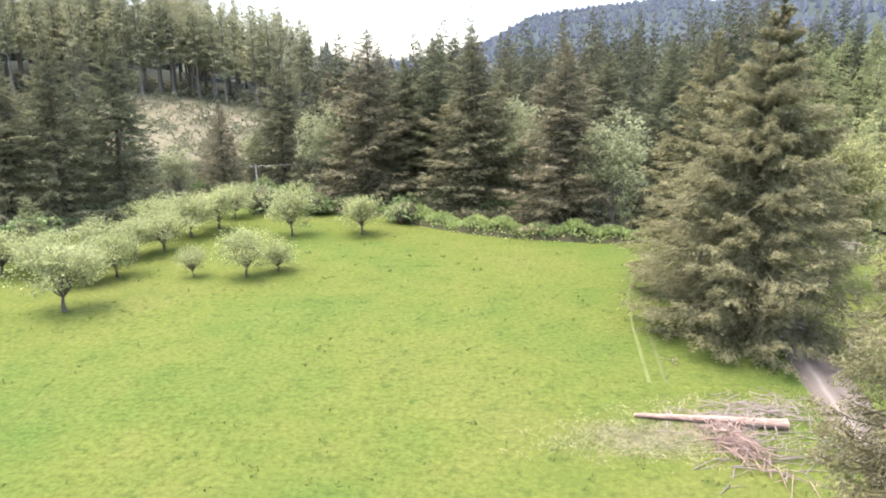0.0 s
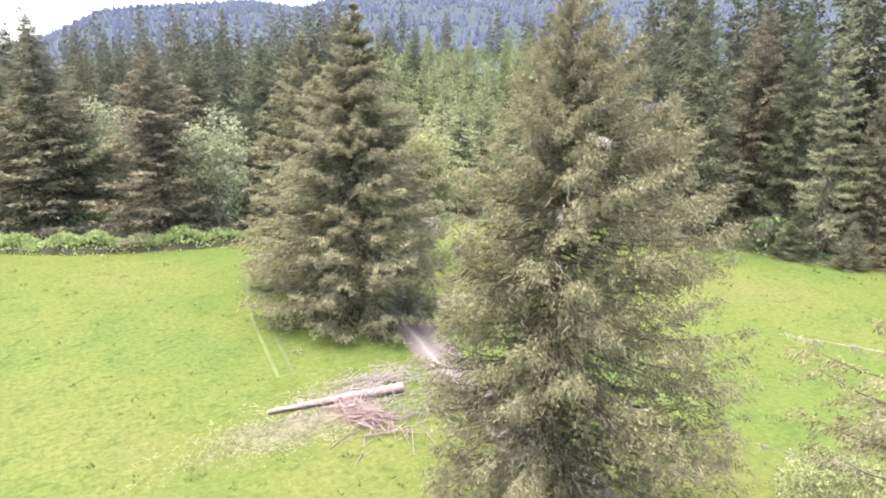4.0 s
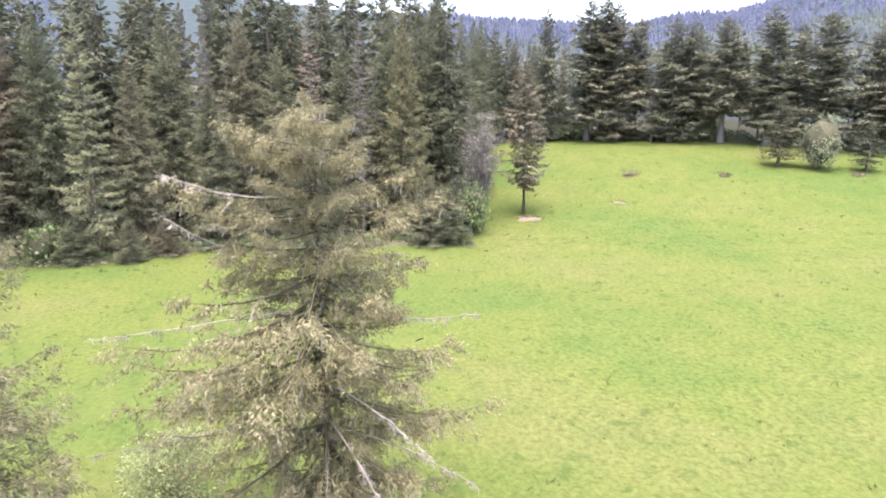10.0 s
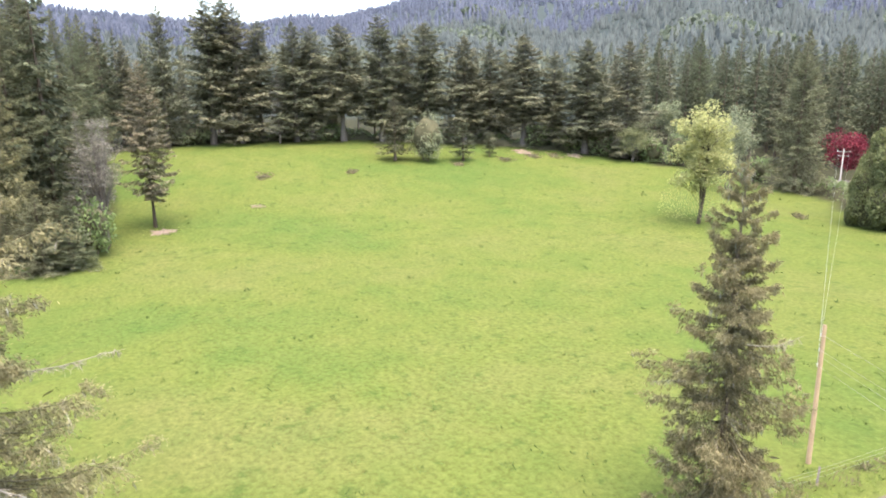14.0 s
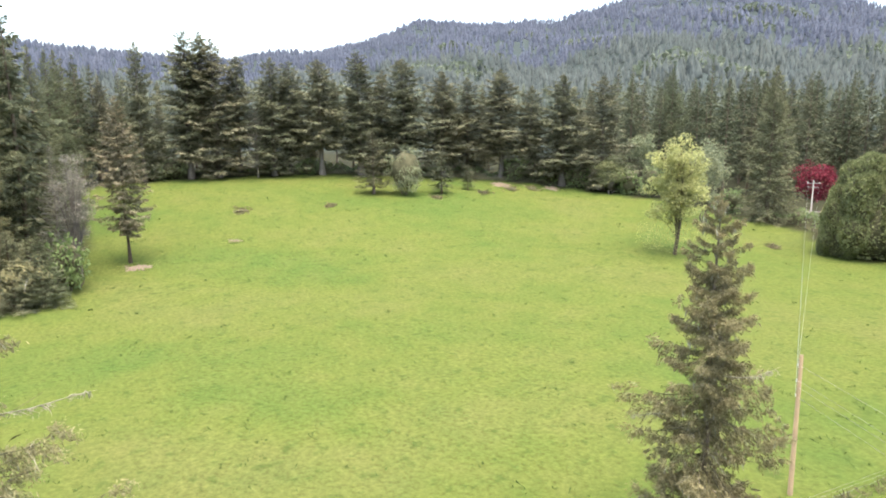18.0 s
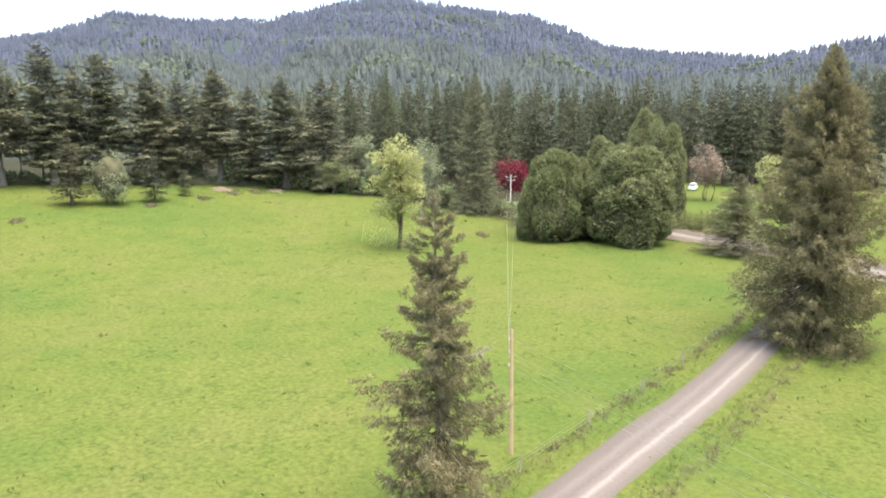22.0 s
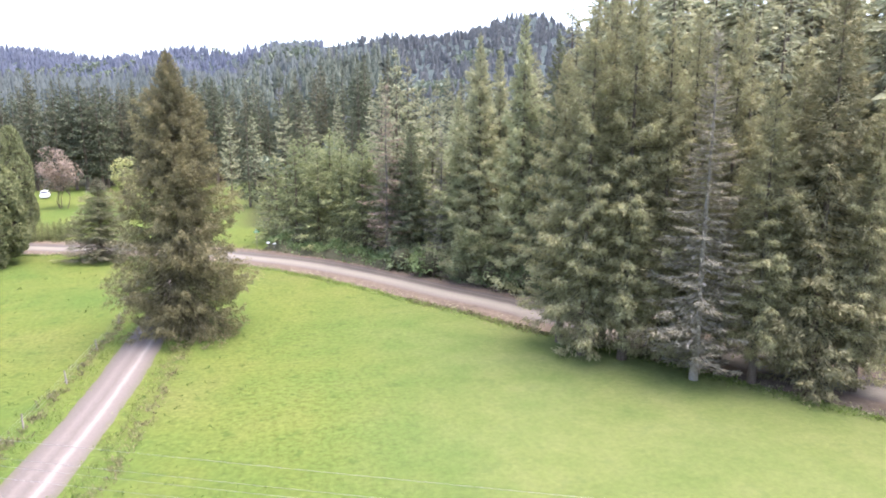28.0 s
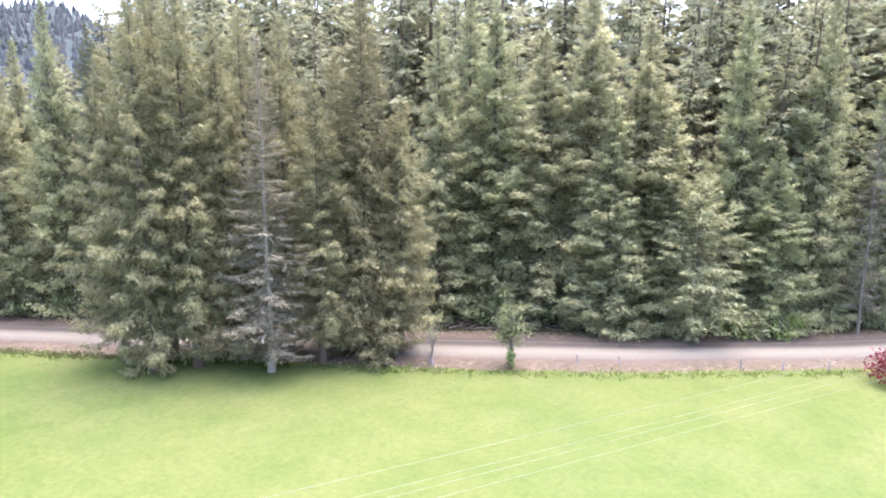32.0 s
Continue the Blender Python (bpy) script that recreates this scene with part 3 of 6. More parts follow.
def dead_branch(tree, z0, phi, L, rise, sag, seed, tuft=26):
    """A long pale branch, bare but for lichen, out of a tree: phi is its direction in degrees from east."""
    rng = np.random.default_rng(seed)
    c, s = math.cos(radians(phi)), math.sin(radians(phi))
    q = np.linspace(0.1, 1, 9)
    P = np.stack([c * L * q, s * L * q, z0 + L * (rise * q ** 2 - sag * np.sin(q * np.pi))], 1) + rng.normal(size=(9, 3)) * 0.03
    bits = [tubes(P[None], (0.042 * (1.15 - q))[None], 5)]
    f = rng.uniform(0.5, 1.0, tuft)
    st = np.stack([np.interp(f, q, P[:, k]) for k in range(3)], 1)
    d = unit(np.array([c, s, 0]) + rng.normal(size=(tuft, 3)) * 0.6 + np.array([0, 0, -0.35]))
    ln = rng.uniform(0.25, 0.8, tuft) * (1.25 - f)
    bits.append(tubes(st[:, None] + d[:, None] * (ln[:, None] * np.array([0, 0.5, 1.0]))[..., None], np.broadcast_to(np.array([0.022, 0.016, 0.006]), (tuft, 3)), 3))
    tuft2 = tuft * 6
    j = rng.integers(0, tuft, tuft2)
    kp = st[j] + d[j] * (ln[j] * rng.uniform(0, 1, tuft2))[:, None]
    kl = rng.uniform(0.1, 0.34, tuft2)
    bits.append(kites(kp, unit(rng.normal(size=(tuft2, 3)) * 0.5 + np.array([0, 0, -1.0])), kl, kl * 0.09, rng))
    v, f2 = join(bits)
    np_part("dead_branch", v, f2, LICHEN_WOOD, tree, "bare pale lichen-covered branch")


def broadleaf(name, seed, H, R, leaves, leaf, mat, stems=1, trunk=0.3, bark=None, clumps=26, squash=0.8, fill=0.55, lean_out=0.25, drop=0.15, spread=0.36, blossom=None, core=None, low=0.0, skirt=0, leader=False):
    """A leafy tree or shrub: stems that fork into limbs, and clumps of leaves round the limbs' ends with gaps between."""
    rng = np.random.default_rng(seed)
    thing = new(name)
    bark = bark or BARK
    # clump centres over an uneven egg-shaped crown
    cz = H * trunk + H * (1 - trunk) * 0.5
    hz = H * (1 - trunk) * 0.5
    stem_top = 0.82 if leader else max(trunk, 0.12)
    v = unit(rng.normal(size=(clumps, 3)))
    rr = rng.uniform(fill, 1.0, clumps) * (1 + 0.12 * np.sin(v[:, 0] * 5 + seed))
    C = v * rr[:, None] * np.array([R * 0.78, R * 0.78, hz * 0.82])
    C[:, 2] += cz
    if trunk < 0:
        C[:, 2] = np.where(C[:, 2] < 0.04 * H, rng.uniform(0.04, 0.3, clumps) * H, C[:, 2])
    if low:
        wide = 1 + low * np.clip((cz - C[:, 2]) / hz, -0.6, 1)
        C[:, :2] *= wide[:, None]
    size = R * spread * rng.uniform(0.65, 1.25, clumps)
    # limbs from the stems to the clumps
    foot = np.stack([rng.normal(size=stems) * 0.10 * R, rng.normal(size=stems) * 0.10 * R, np.zeros(stems)], 1) if stems > 1 else np.zeros((1, 3))
    fork = foot * (1 + lean_out * 3) + np.array([0, 0, 1.0]) * H * stem_top * rng.uniform(0.85, 1.15, (stems, 1))
    q = np.linspace(0, 1, 5)[None, :, None]
    bend = rng.normal(size=(stems, 1, 3)) * np.array([0.06, 0.06, 0]) * H * np.sin(q * np.pi)
    path = foot[:, None] * (1 - q) + fork[:, None] * q + bend * 0.4
    path[:, 0, 2] = -0.3
    tr = (0.016 * H / stems ** 0.9 + 0.03) * (np.linspace(0.8, 0.15, 5) if leader else np.linspace(1.35, 0.7, 5))
    tob = np_part("trunk", *tubes(path, np.broadcast_to(tr, (stems, 5)), 7), bark, thing, smooth_it=True)
    if stems > 1:
        tagged(tob, kind="stuff")
    k = np.arange(clumps) % stems
    a = fork[k]
    if leader:
        a = np.stack([np.zeros(clumps), np.zeros(clumps), np.clip(C[:, 2] - 0.16 * H, 0.14 * H, 0.78 * H)], 1)
    bq = np.linspace(0, 1, 4)[None, :, None]
    P = a[:, None] * (1 - bq) + C[:, None] * bq + (np.array([0, 0, 1.0]) * 0.10 * R * np.sin(bq * np.pi))
    tagged(np_part("branchwork", *tubes(P, (tr[-1] * 0.6 * np.linspace(1, 0.2, 4))[None] * rng.uniform(0.6, 1.1, (clumps, 1)), 4), bark, thing), kind="stuff")
    per = leaves // clumps
    d = unit(rng.normal(size=(clumps, per, 3)))
    rad = size[:, None] * rng.uniform(0.45, 1.0, (clumps, per)) ** 0.6
    wav = 1 + 0.3 * np.sin(d[..., 0] * 6 + np.arange(clumps)[:, None]) * np.sin(d[..., 2] * 5 + seed)
    pos = C[:, None] + d * (rad * wav)[..., None] * np.array([1, 1, squash])
    way = unit(d * 0.8 + rng.normal(size=d.shape) * 0.7 + np.array([0, 0, -1.0]) * drop)
    pos, way = pos.reshape(-1, 3), way.reshape(-1, 3)
    ok = pos[:, 2] > 0.05 * leaf
    pos, way = pos[ok], way[ok]
    ln = leaf * rng.uniform(0.6, 1.4, len(pos))
    np_part("crown", *kites(pos, way, ln, ln * 0.62, rng, 0.9), mat, thing)
    if skirt:
        ang, rr = rng.uniform(0, 6.283, skirt), R * np.sqrt(rng.uniform(0.02, 1.1, skirt))
        zz = H * rng.uniform(0.07, trunk + 0.12, skirt)
        sp = np.stack([np.cos(ang) * rr, np.sin(ang) * rr, zz], 1)
        sl = leaf * rng.uniform(0.35, 0.75, skirt)
        tagged(np_part("twig_skirt", *kites(sp, unit(rng.normal(size=(skirt, 3)) + np.array([0, 0, -0.5])), sl, sl * 0.5, rng), mat, thing, "thin drooping lower twigs"), kind="stuff")
    if blossom:
        m = len(pos) // 7
        j = rng.choice(len(pos), m, replace=False)
        ln = leaf * 0.55 * rng.uniform(0.6, 1.3, m)
        np_part("blossom", *kites(pos[j] + way[j] * leaf * 0.4, way[j], ln, ln * 0.9, rng), blossom, thing, "pale blossom")
    # Dark filler shell stops see-through and stands in for inner shade.
    if core:
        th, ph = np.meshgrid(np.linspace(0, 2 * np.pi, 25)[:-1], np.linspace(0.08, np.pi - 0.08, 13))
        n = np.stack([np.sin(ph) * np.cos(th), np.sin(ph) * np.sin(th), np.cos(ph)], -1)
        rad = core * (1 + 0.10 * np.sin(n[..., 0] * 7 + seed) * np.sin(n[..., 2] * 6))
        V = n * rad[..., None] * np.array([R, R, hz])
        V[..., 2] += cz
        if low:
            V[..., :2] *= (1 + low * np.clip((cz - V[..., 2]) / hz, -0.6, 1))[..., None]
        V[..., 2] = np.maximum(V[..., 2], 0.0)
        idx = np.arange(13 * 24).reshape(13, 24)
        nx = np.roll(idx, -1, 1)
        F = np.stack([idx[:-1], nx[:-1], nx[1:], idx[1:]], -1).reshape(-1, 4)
        np_part("inner_growth", V.reshape(-1, 3), F, INNER_SHADE, thing, "dark filler shell inside the leaves, coloured for inner shade")
    return thing, H, R


def leaf_dome(name, seed, H, R, leaves, leaf, mat, lobes=26):
    """A dense rounded evergreen, leafy to the ground: bulging lobes of overlapping leaf sprays over dark filler lobes
    that stand in for inner shade.
    """
    rng = np.random.default_rng(seed)
    thing = new(name)
    tv, tf = tubes(np.array([[[0, 0, -0.3], [0.1, 0, H * 0.3], [0, 0.1, H * 0.6]]]), np.array([[0.28, 0.2, 0.08]]), 7)
    np_part("trunk", tv, tf, BARK, thing)
    k = np.arange(lobes)
    v = ((k + 0.5) / lobes) ** 0.85
    th = k * 2.39996 + rng.normal(size=lobes) * 0.25 + seed
    w = np.where(v < 0.3, 0.90 + 0.10 * v / 0.3, np.sqrt(np.clip(1 - ((v - 0.3) / 0.72) ** 2, 0, 1)))
    out = R * 0.70 * w * rng.uniform(0.85, 1.05, lobes)
    C = np.stack([np.cos(th) * out, np.sin(th) * out, (0.10 + 0.72 * v) * H], 1)
    big = rng.uniform(0.85, 1.2, lobes)
    S = np.stack([R * 0.32 * big, R * 0.32 * big, H * 0.17 * big], 1)
    # the body under the lobes
    C = np.concatenate([C, [[0, 0, H * 0.30], [0, 0, H * 0.52]]])
    S = np.concatenate([S, [[R * 0.86, R * 0.86, H * 0.34], [R * 0.66, R * 0.66, H * 0.40]]])
    n = len(C)
    ph, t2 = np.meshgrid(np.linspace(0.15, np.pi - 0.15, 8), np.linspace(0, 2 * np.pi, 13)[:-1], indexing="ij")
    ball = np.stack([np.sin(ph) * np.cos(t2), np.sin(ph) * np.sin(t2), np.cos(ph)], -1)
    idx = np.arange(ph.size).reshape(ph.shape)
    nx = np.roll(idx, -1, 1)
    bf = np.stack([idx[:-1], idx[1:], nx[1:], nx[:-1]], -1).reshape(-1, 4)
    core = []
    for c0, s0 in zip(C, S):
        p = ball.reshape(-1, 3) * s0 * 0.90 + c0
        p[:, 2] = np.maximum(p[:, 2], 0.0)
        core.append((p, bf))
    np_part("inner_growth", *join(core), INNER_SHADE, thing, "darker inner twigs", True)
    j = rng.integers(0, n, leaves * 4)
    d = unit(rng.normal(size=(leaves * 4, 3)))
    p = C[j] + d * S[j] * (1 + 0.06 * np.sin(d[:, :1] * 9 + j[:, None]) * np.sin(d[:, 2:] * 8))
    # only what lies outside the other lobes
    inside = np.zeros(len(p), int)
    for c0, s0 in zip(C, S):
        inside += (((p - c0) / s0) ** 2).sum(1) < 0.90
    ok = (inside == 0) & (p[:, 2] > 0.1)
    p, d = p[ok][:leaves], d[ok][:leaves]
    way = unit(d * 0.6 + rng.normal(size=d.shape) * 0.5 + np.array([0, 0, 0.2]))
    ln = leaf * rng.uniform(0.6, 1.4, len(p))
    np_part("crown", *kites(p - way * ln[:, None] * 0.45, way, ln, ln * 0.55, rng, 1.4), mat, thing)
    return thing, H, R


USED = {}


def plant(proto, az, d, top, reach, label, category, group="", turn=None, sink=0.1):
    """Places a tree, or a copy of it, at a bearing and distance: top and reach are its height and half its width in metres."""
    thing, H, R = proto
    x, y, z = spot(az, d)
    if turn is None:
        turn = (az * 37.7 + d * 11.3) % 360
    sc = (reach / R, reach / R, top / H)
    if thing.name in USED:
        own = thing.scale
        ob = copy_thing(thing, pose(x, y, z - sink, 0, 0, turn) @ Matrix.Diagonal((sc[0] / own.x, sc[1] / own.y, sc[2] / own.z, 1)))
    else:
        USED[thing.name] = True
        thing.matrix_basis = pose(x, y, z - sink, 0, 0, turn) @ Matrix.Diagonal((*sc, 1))
        ob = thing
    return tagged(ob, label, category, group)


# ---- ground ----
def make_ground():
    rings = np.concatenate([[0.0], np.arange(0.5, 20, 2.5), np.arange(20, 200, 2.2), np.geomspace(200, 4700, 70)])
    n_az = 300
    az = np.arange(n_az) * 360 / n_az
    A, Rr = np.meshgrid(np.radians(az), rings)
    X, Y = Rr * np.sin(A), Rr * np.cos(A)
    Z = ground_z(X, Y)
    V = np.stack([X, Y, Z], -1).reshape(-1, 3)
    idx = np.arange(V.shape[0]).reshape(len(rings), n_az)
    nx = np.roll(idx, -1, 1)
    F = np.stack([idx[:-1], idx[1:], nx[1:], nx[:-1]], -1).reshape(-1, 4)
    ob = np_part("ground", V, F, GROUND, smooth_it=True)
    azd = np.degrees(A)
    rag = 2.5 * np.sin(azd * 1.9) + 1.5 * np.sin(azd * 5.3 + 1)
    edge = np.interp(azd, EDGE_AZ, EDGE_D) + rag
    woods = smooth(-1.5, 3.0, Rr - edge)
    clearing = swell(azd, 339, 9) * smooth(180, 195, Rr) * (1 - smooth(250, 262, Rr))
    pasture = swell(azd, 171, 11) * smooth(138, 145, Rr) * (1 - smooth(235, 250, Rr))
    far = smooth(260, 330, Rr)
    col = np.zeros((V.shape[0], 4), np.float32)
    # Red lays the shade-darkened forest floor under the woods.
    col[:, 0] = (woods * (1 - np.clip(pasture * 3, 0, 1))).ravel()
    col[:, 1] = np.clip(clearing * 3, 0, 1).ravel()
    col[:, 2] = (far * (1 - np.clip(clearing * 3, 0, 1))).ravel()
    # Alpha marks the west field, whose grass is paled for haze.
    col[:, 3] = (smooth(180, 206, azd) * (1 - smooth(285, 310, azd)) * smooth(8, 45, Rr)).ravel()
    at = ob.data.color_attributes.new("cover", "FLOAT_COLOR", "POINT")
    at.data.foreach_set("color", col.ravel())
    return tagged(ob, "green meadow ground with tufts, forest floor and hills", "ground", kind="structure")


ground = make_ground()


def curve_points(pts, step):
    """A smooth line through the points (Catmull-Rom), about every step metres."""
    p = np.array([pts[0], *pts, pts[-1]], float)
    out = []
    for i in range(1, len(p) - 2):
        a, b, c, d = p[i - 1], p[i], p[i + 1], p[i + 2]
        n = max(2, int(np.hypot(*(c - b)) / step))
        for t in np.arange(n) / n:
            out.append(0.5 * (2 * b + (c - a) * t + (2 * a - 5 * b + 4 * c - d) * t * t + (3 * b - a - 3 * c + d) * t ** 3))
    out.append(p[-2])
    return np.array(out)


def strip(name, pts, width, material, lift, label, ragged=0.25, seed=1, crown=0.05):
    rng = np.random.default_rng(seed)
    c = curve_points(pts, 1.0)
    t = np.gradient(c, axis=0)
    t /= np.linalg.norm(t, axis=1, keepdims=True)
    nrm = np.stack([t[:, 1], -t[:, 0]], 1)
    us = np.array([0, 0.08, 0.25, 0.4, 0.5, 0.6, 0.75, 0.92, 1.0])
    wob = np.cumsum(rng.normal(size=(2, len(c))) * 0.12, axis=1)
    wob = wob - np.linspace(0, 1, len(c)) * wob[:, -1:]
    off = (us - 0.5)[None] * width + np.zeros((len(c), 1))
    off[:, 0] -= ragged * np.abs(np.sin(wob[0] * 3)) + rng.uniform(0, ragged * 0.5, len(c))
    off[:, -1] += ragged * np.abs(np.sin(wob[1] * 3)) + rng.uniform(0, ragged * 0.5, len(c))
    X = c[:, None, 0] + nrm[:, None, 0] * off
    Y = c[:, None, 1] + nrm[:, None, 1] * off
    Z = ground_z(X, Y) + lift + crown * (1 - (2 * us - 1) ** 2)
    Z[:, 0] -= lift + 0.05
    Z[:, -1] -= lift + 0.05
    V = np.stack([X, Y, Z], -1).reshape(-1, 3)
    n, k = len(c), len(us)
    idx = np.arange(n * k).reshape(n, k)
    F = np.stack([idx[:-1, :-1], idx[:-1, 1:], idx[1:, 1:], idx[1:, :-1]], -1).reshape(-1, 4)
    uv = np.stack(np.broadcast_arrays(us[None], np.arange(n)[:, None] * 0.2), -1).reshape(-1, 2)
    return tagged(np_part(name, V, F, material, smooth_it=True, uvs=uv), label, "road", kind="structure")


DRIVE_LINE = [(12.0, -103), (10.6, -86), (10.9, -73), (12.4, -55), (15.0, -33.5), (18.0, -12), (21.5, 10), (25.5, 32), (29.5, 50), (33.5, 66), (40, 84), (52, 104)]
ROAD_LINE = [(85, -150), (60, -141), (35, -129.5), (17, -122), (2, -112.5), (-10, -101), (-29.5, -71.5), (-50, -39), (-62, -22), (-77, -5), (-100, 18), (-130, 48)]
drive = strip("drive", DRIVE_LINE, 3.8, DRIVE, 0.05, "gravel farm drive with two pale wheel tracks", 0.3, 3)
shoulder = strip("road_shoulder", ROAD_LINE, 11.4, SHOULDER, 0.03, "reddish-brown needle litter beside the road", 0.9, 9, 0.0)
road = strip("road", ROAD_LINE, 6.2, ROAD, 0.06, "pale gravel road with a dirt shoulder", 0.5, 5)

# ---- tree kinds ----
SPR = [conifer("spruce", 11 + i, 28, 6.4, 200, 13, 12, 0.5, SPRUCE, tilt=0.9, fluff=0.1, loose=0.25, spread=0.36, shape=0.8, droop=0.38, hang=0.4, bare=0.04, fat=0.30, lump=0.12, inner=1200) for i in range(2)]
FIRS = [conifer("fir_tree", 31 + i, 30, 6.0, 190, 12, 9, 0.62, FIR, tilt=0.9, fluff=0.12, loose=0.25, spread=0.36, shape=0.80 - 0.04 * i, droop=0.42, hang=0.35, bare=0.02, fat=0.24, lump=0.16, inner=1300, base_fill=0.85) for i in range(4)]
LIGHTS = [conifer("hemlock", 51 + i, 30, 5.4, 200, 13, 14, 0.5, FIR_LIGHT, fluff=0.16, loose=0.35, tilt=1.0, limb_bark=TWIG, shape=0.76, droop=0.52, hang=0.35, bare=0.03, fat=0.28, inner=2600, uneven=0.6, pale_twigs=0.08) for i in range(2)]
FRONT = [conifer("roadside_hemlock", 151 + i, 30, 6.0, 190, 14, 13, 0.5, OLIVE_FIR, fluff=0.10, loose=0.3, clump=0.5, tilt=1.0, limb_bark=TWIG, shape=0.62, droop=0.30, hang=0.45, bare=0.04 + 0.08 * i, fat=0.22, inner=1200, pale_twigs=0.15, uneven=0.55, lump=0.3, weep=0.15) for i in range(2)]
GREYS = [broadleaf("grey_alder_tree", 105 + i, 18, 4.4, 6500, 0.33, GREY_LEAF, stems=3, trunk=0.08, clumps=70, bark=PALE_BARK, fill=0.25, spread=0.28) for i in range(2)]
BACK_LO = [conifer("hill_fir", 46 + i, 30, 5.4, 60, 9, 2, 1.4, WOODS_FIR, tilt=0.9, fluff=0.15, shape=0.8, droop=0.42, hang=0.4, bare=0.1, fat=0.40, lump=0.12, seg=2, inner=70) for i in range(3)]
BACK = [conifer("woods_fir", 41 + i, 30, 5.4, 84, 12, 2, 1.1, WOODS_FIR, tilt=0.9, shape=0.8, droop=0.42, hang=0.4, bare=0.14, fat=0.40, lump=0.12, seg=2, inner=300, whorl=1.2) for i in range(3)]
BACK_LIGHT = [conifer("woods_hemlock", 141 + i, 30, 5.4, 84, 12, 2, 1.1, WOODS_LIGHT, limb_bark=TWIG, tilt=0.9, shape=0.8, droop=0.42, hang=0.4, bare=0.14, fat=0.40, lump=0.12, seg=2, inner=300, whorl=1.2) for i in range(2)]
HILL = [conifer("hill_hemlock", 161 + i, 32, 4.6, 80, 11, 3, 0.9, WOODS_LIGHT, limb_bark=TWIG, tilt=0.9, bark=PALE_BARK, fluff=0.12, shape=0.6, droop=0.45, hang=0.5, bare=0.30 + 0.1 * i, fat=0.36, lump=0.25, seg=2, inner=90, uneven=0.5) for i in range(2)]
TALL = [conifer("tall_fir", 61 + i, 32, 5.4, 140, 11, 9, 0.62, CREST_FIR, tilt=0.9, bark=PALE_BARK, fluff=0.12, shape=0.62, droop=0.42, hang=0.4, bare=0.06 + 0.09 * i, lump=0.38, fat=0.42, seg=2, inner=1500, uneven=0.5) for i in range(3)]
YOUNGS = [conifer("young_fir", 71 + i, 12, 3.2, 84, 12, 4, 0.5, YOUNG, limb_bark=TWIG, fluff=0.1, shape=0.75, droop=0.25, bare=0.01, hang=0.3, fat=0.34, inner=350) for i in range(2)]
SAPLINGS = [conifer("plantation_fir", 76 + i, 12, 3.0, 56, 11, 2, 0.8, YOUNG, limb_bark=TWIG, tilt=0.9, fluff=0.08, shape=0.7, droop=0.22, bare=0.01, hang=0.3, fat=0.42, seg=2, inner=120) for i in range(2)]
DEADS = [conifer("dead_fir", 81 + i, 28, 3.2, 130, 10, 4, 0.55, BROWN if i else GREY_TWIGS, bark=PALE_BARK, limb_bark=PALE_BARK, girth=0.006, tilt=1.0, bare=0.12, shape=0.75, droop=0.35, hang=0.3, thin=0.1, fat=0.09 + 0.05 * i, lump=0.2, inner=60, uneven=0.4) for i in range(2)]
APPLES = [broadleaf("apple_tree", 91 + i, 5.5, 3.2, 5200, 0.16, APPLE, trunk=0.2, clumps=54 + 6 * i, blossom=BLOSSOM, squash=0.8, spread=0.27, fill=0.25, low=0.25) for i in range(3)]
NORTH_ALDERS = [broadleaf("pale_alder_tree", 107 + i, 18, 4.4, 6500, 0.33, PALE_ALDER, stems=4, trunk=0.08, clumps=70, bark=PALE_BARK, fill=0.25, spread=0.30) for i in range(2)]
ALDERS = [broadleaf("alder_tree", 101 + i, 18, 4.4, 7000, 0.33, ALDER, stems=3, trunk=0.10, clumps=70, bark=PALE_BARK, fill=0.25, spread=0.30) for i in range(2)]
BUSHES = [leaf_dome("evergreen_bush", 111 + i, 16, 7.0, 21000, 0.52, BUSH) for i in range(2)]
SHRUBS = [broadleaf("shrub", 121 + i, 4, 2.2, 800, 0.34, SHRUB, stems=3, trunk=-0.2, clumps=26, core=0.55) for i in range(2)]

F_MEADOW, F_HILL, F_ROAD = "firs along the meadow edge", "trees on the crest of the hill", "firs along the gravel road"
# north: the orchard's backdrop and the meadow's far edge
for i, (az, d, top, r, k) in enumerate([(331.0, 120, 29, 9.0, 0), (335.0, 124, 30.4, 9.0, 1), (327.6, 122, 26, 8.5, 2)]):
    plant(FIRS[k], az, d, top, r, "tall dark brownish-green spruce behind the orchard", "tree", F_MEADOW)
for az, d, top, r, k in [(342.5, 140, 18.5, 3.8, 0), (347.2, 146, 27, 5.4, 1), (354.3, 122, 30.5, 6.2, 2), (359.7, 125, 29.5, 5.2, 3), (2.8, 114, 30.4, 6.6, 0), (10.5, 104, 27, 5.8, 1), (18.6, 112, 28.6, 5.0, 2), (357.3, 128, 26, 5, 1), (5.9, 122, 26, 5, 2), (351.0, 150, 24, 5, 0), (13.6, 124, 27, 5, 3)]:
    plant(FIRS[k], az, d, top, r * 1.7, "dark green fir at the edge of the meadow", "tree", F_MEADOW)
for az, d, top, r, k in [(350.6, 128, 21, 5.2, 0), (6.9, 112, 21.5, 5.4, 1), (14.7, 101, 20.5, 5.6, 0), (345, 145, 14, 4.5, 1), (338.9, 140, 12, 4.5, 0)]:
    plant(NORTH_ALDERS[k], az, d, top, r, "pale green leafy alder between dark firs", "tree", F_MEADOW)
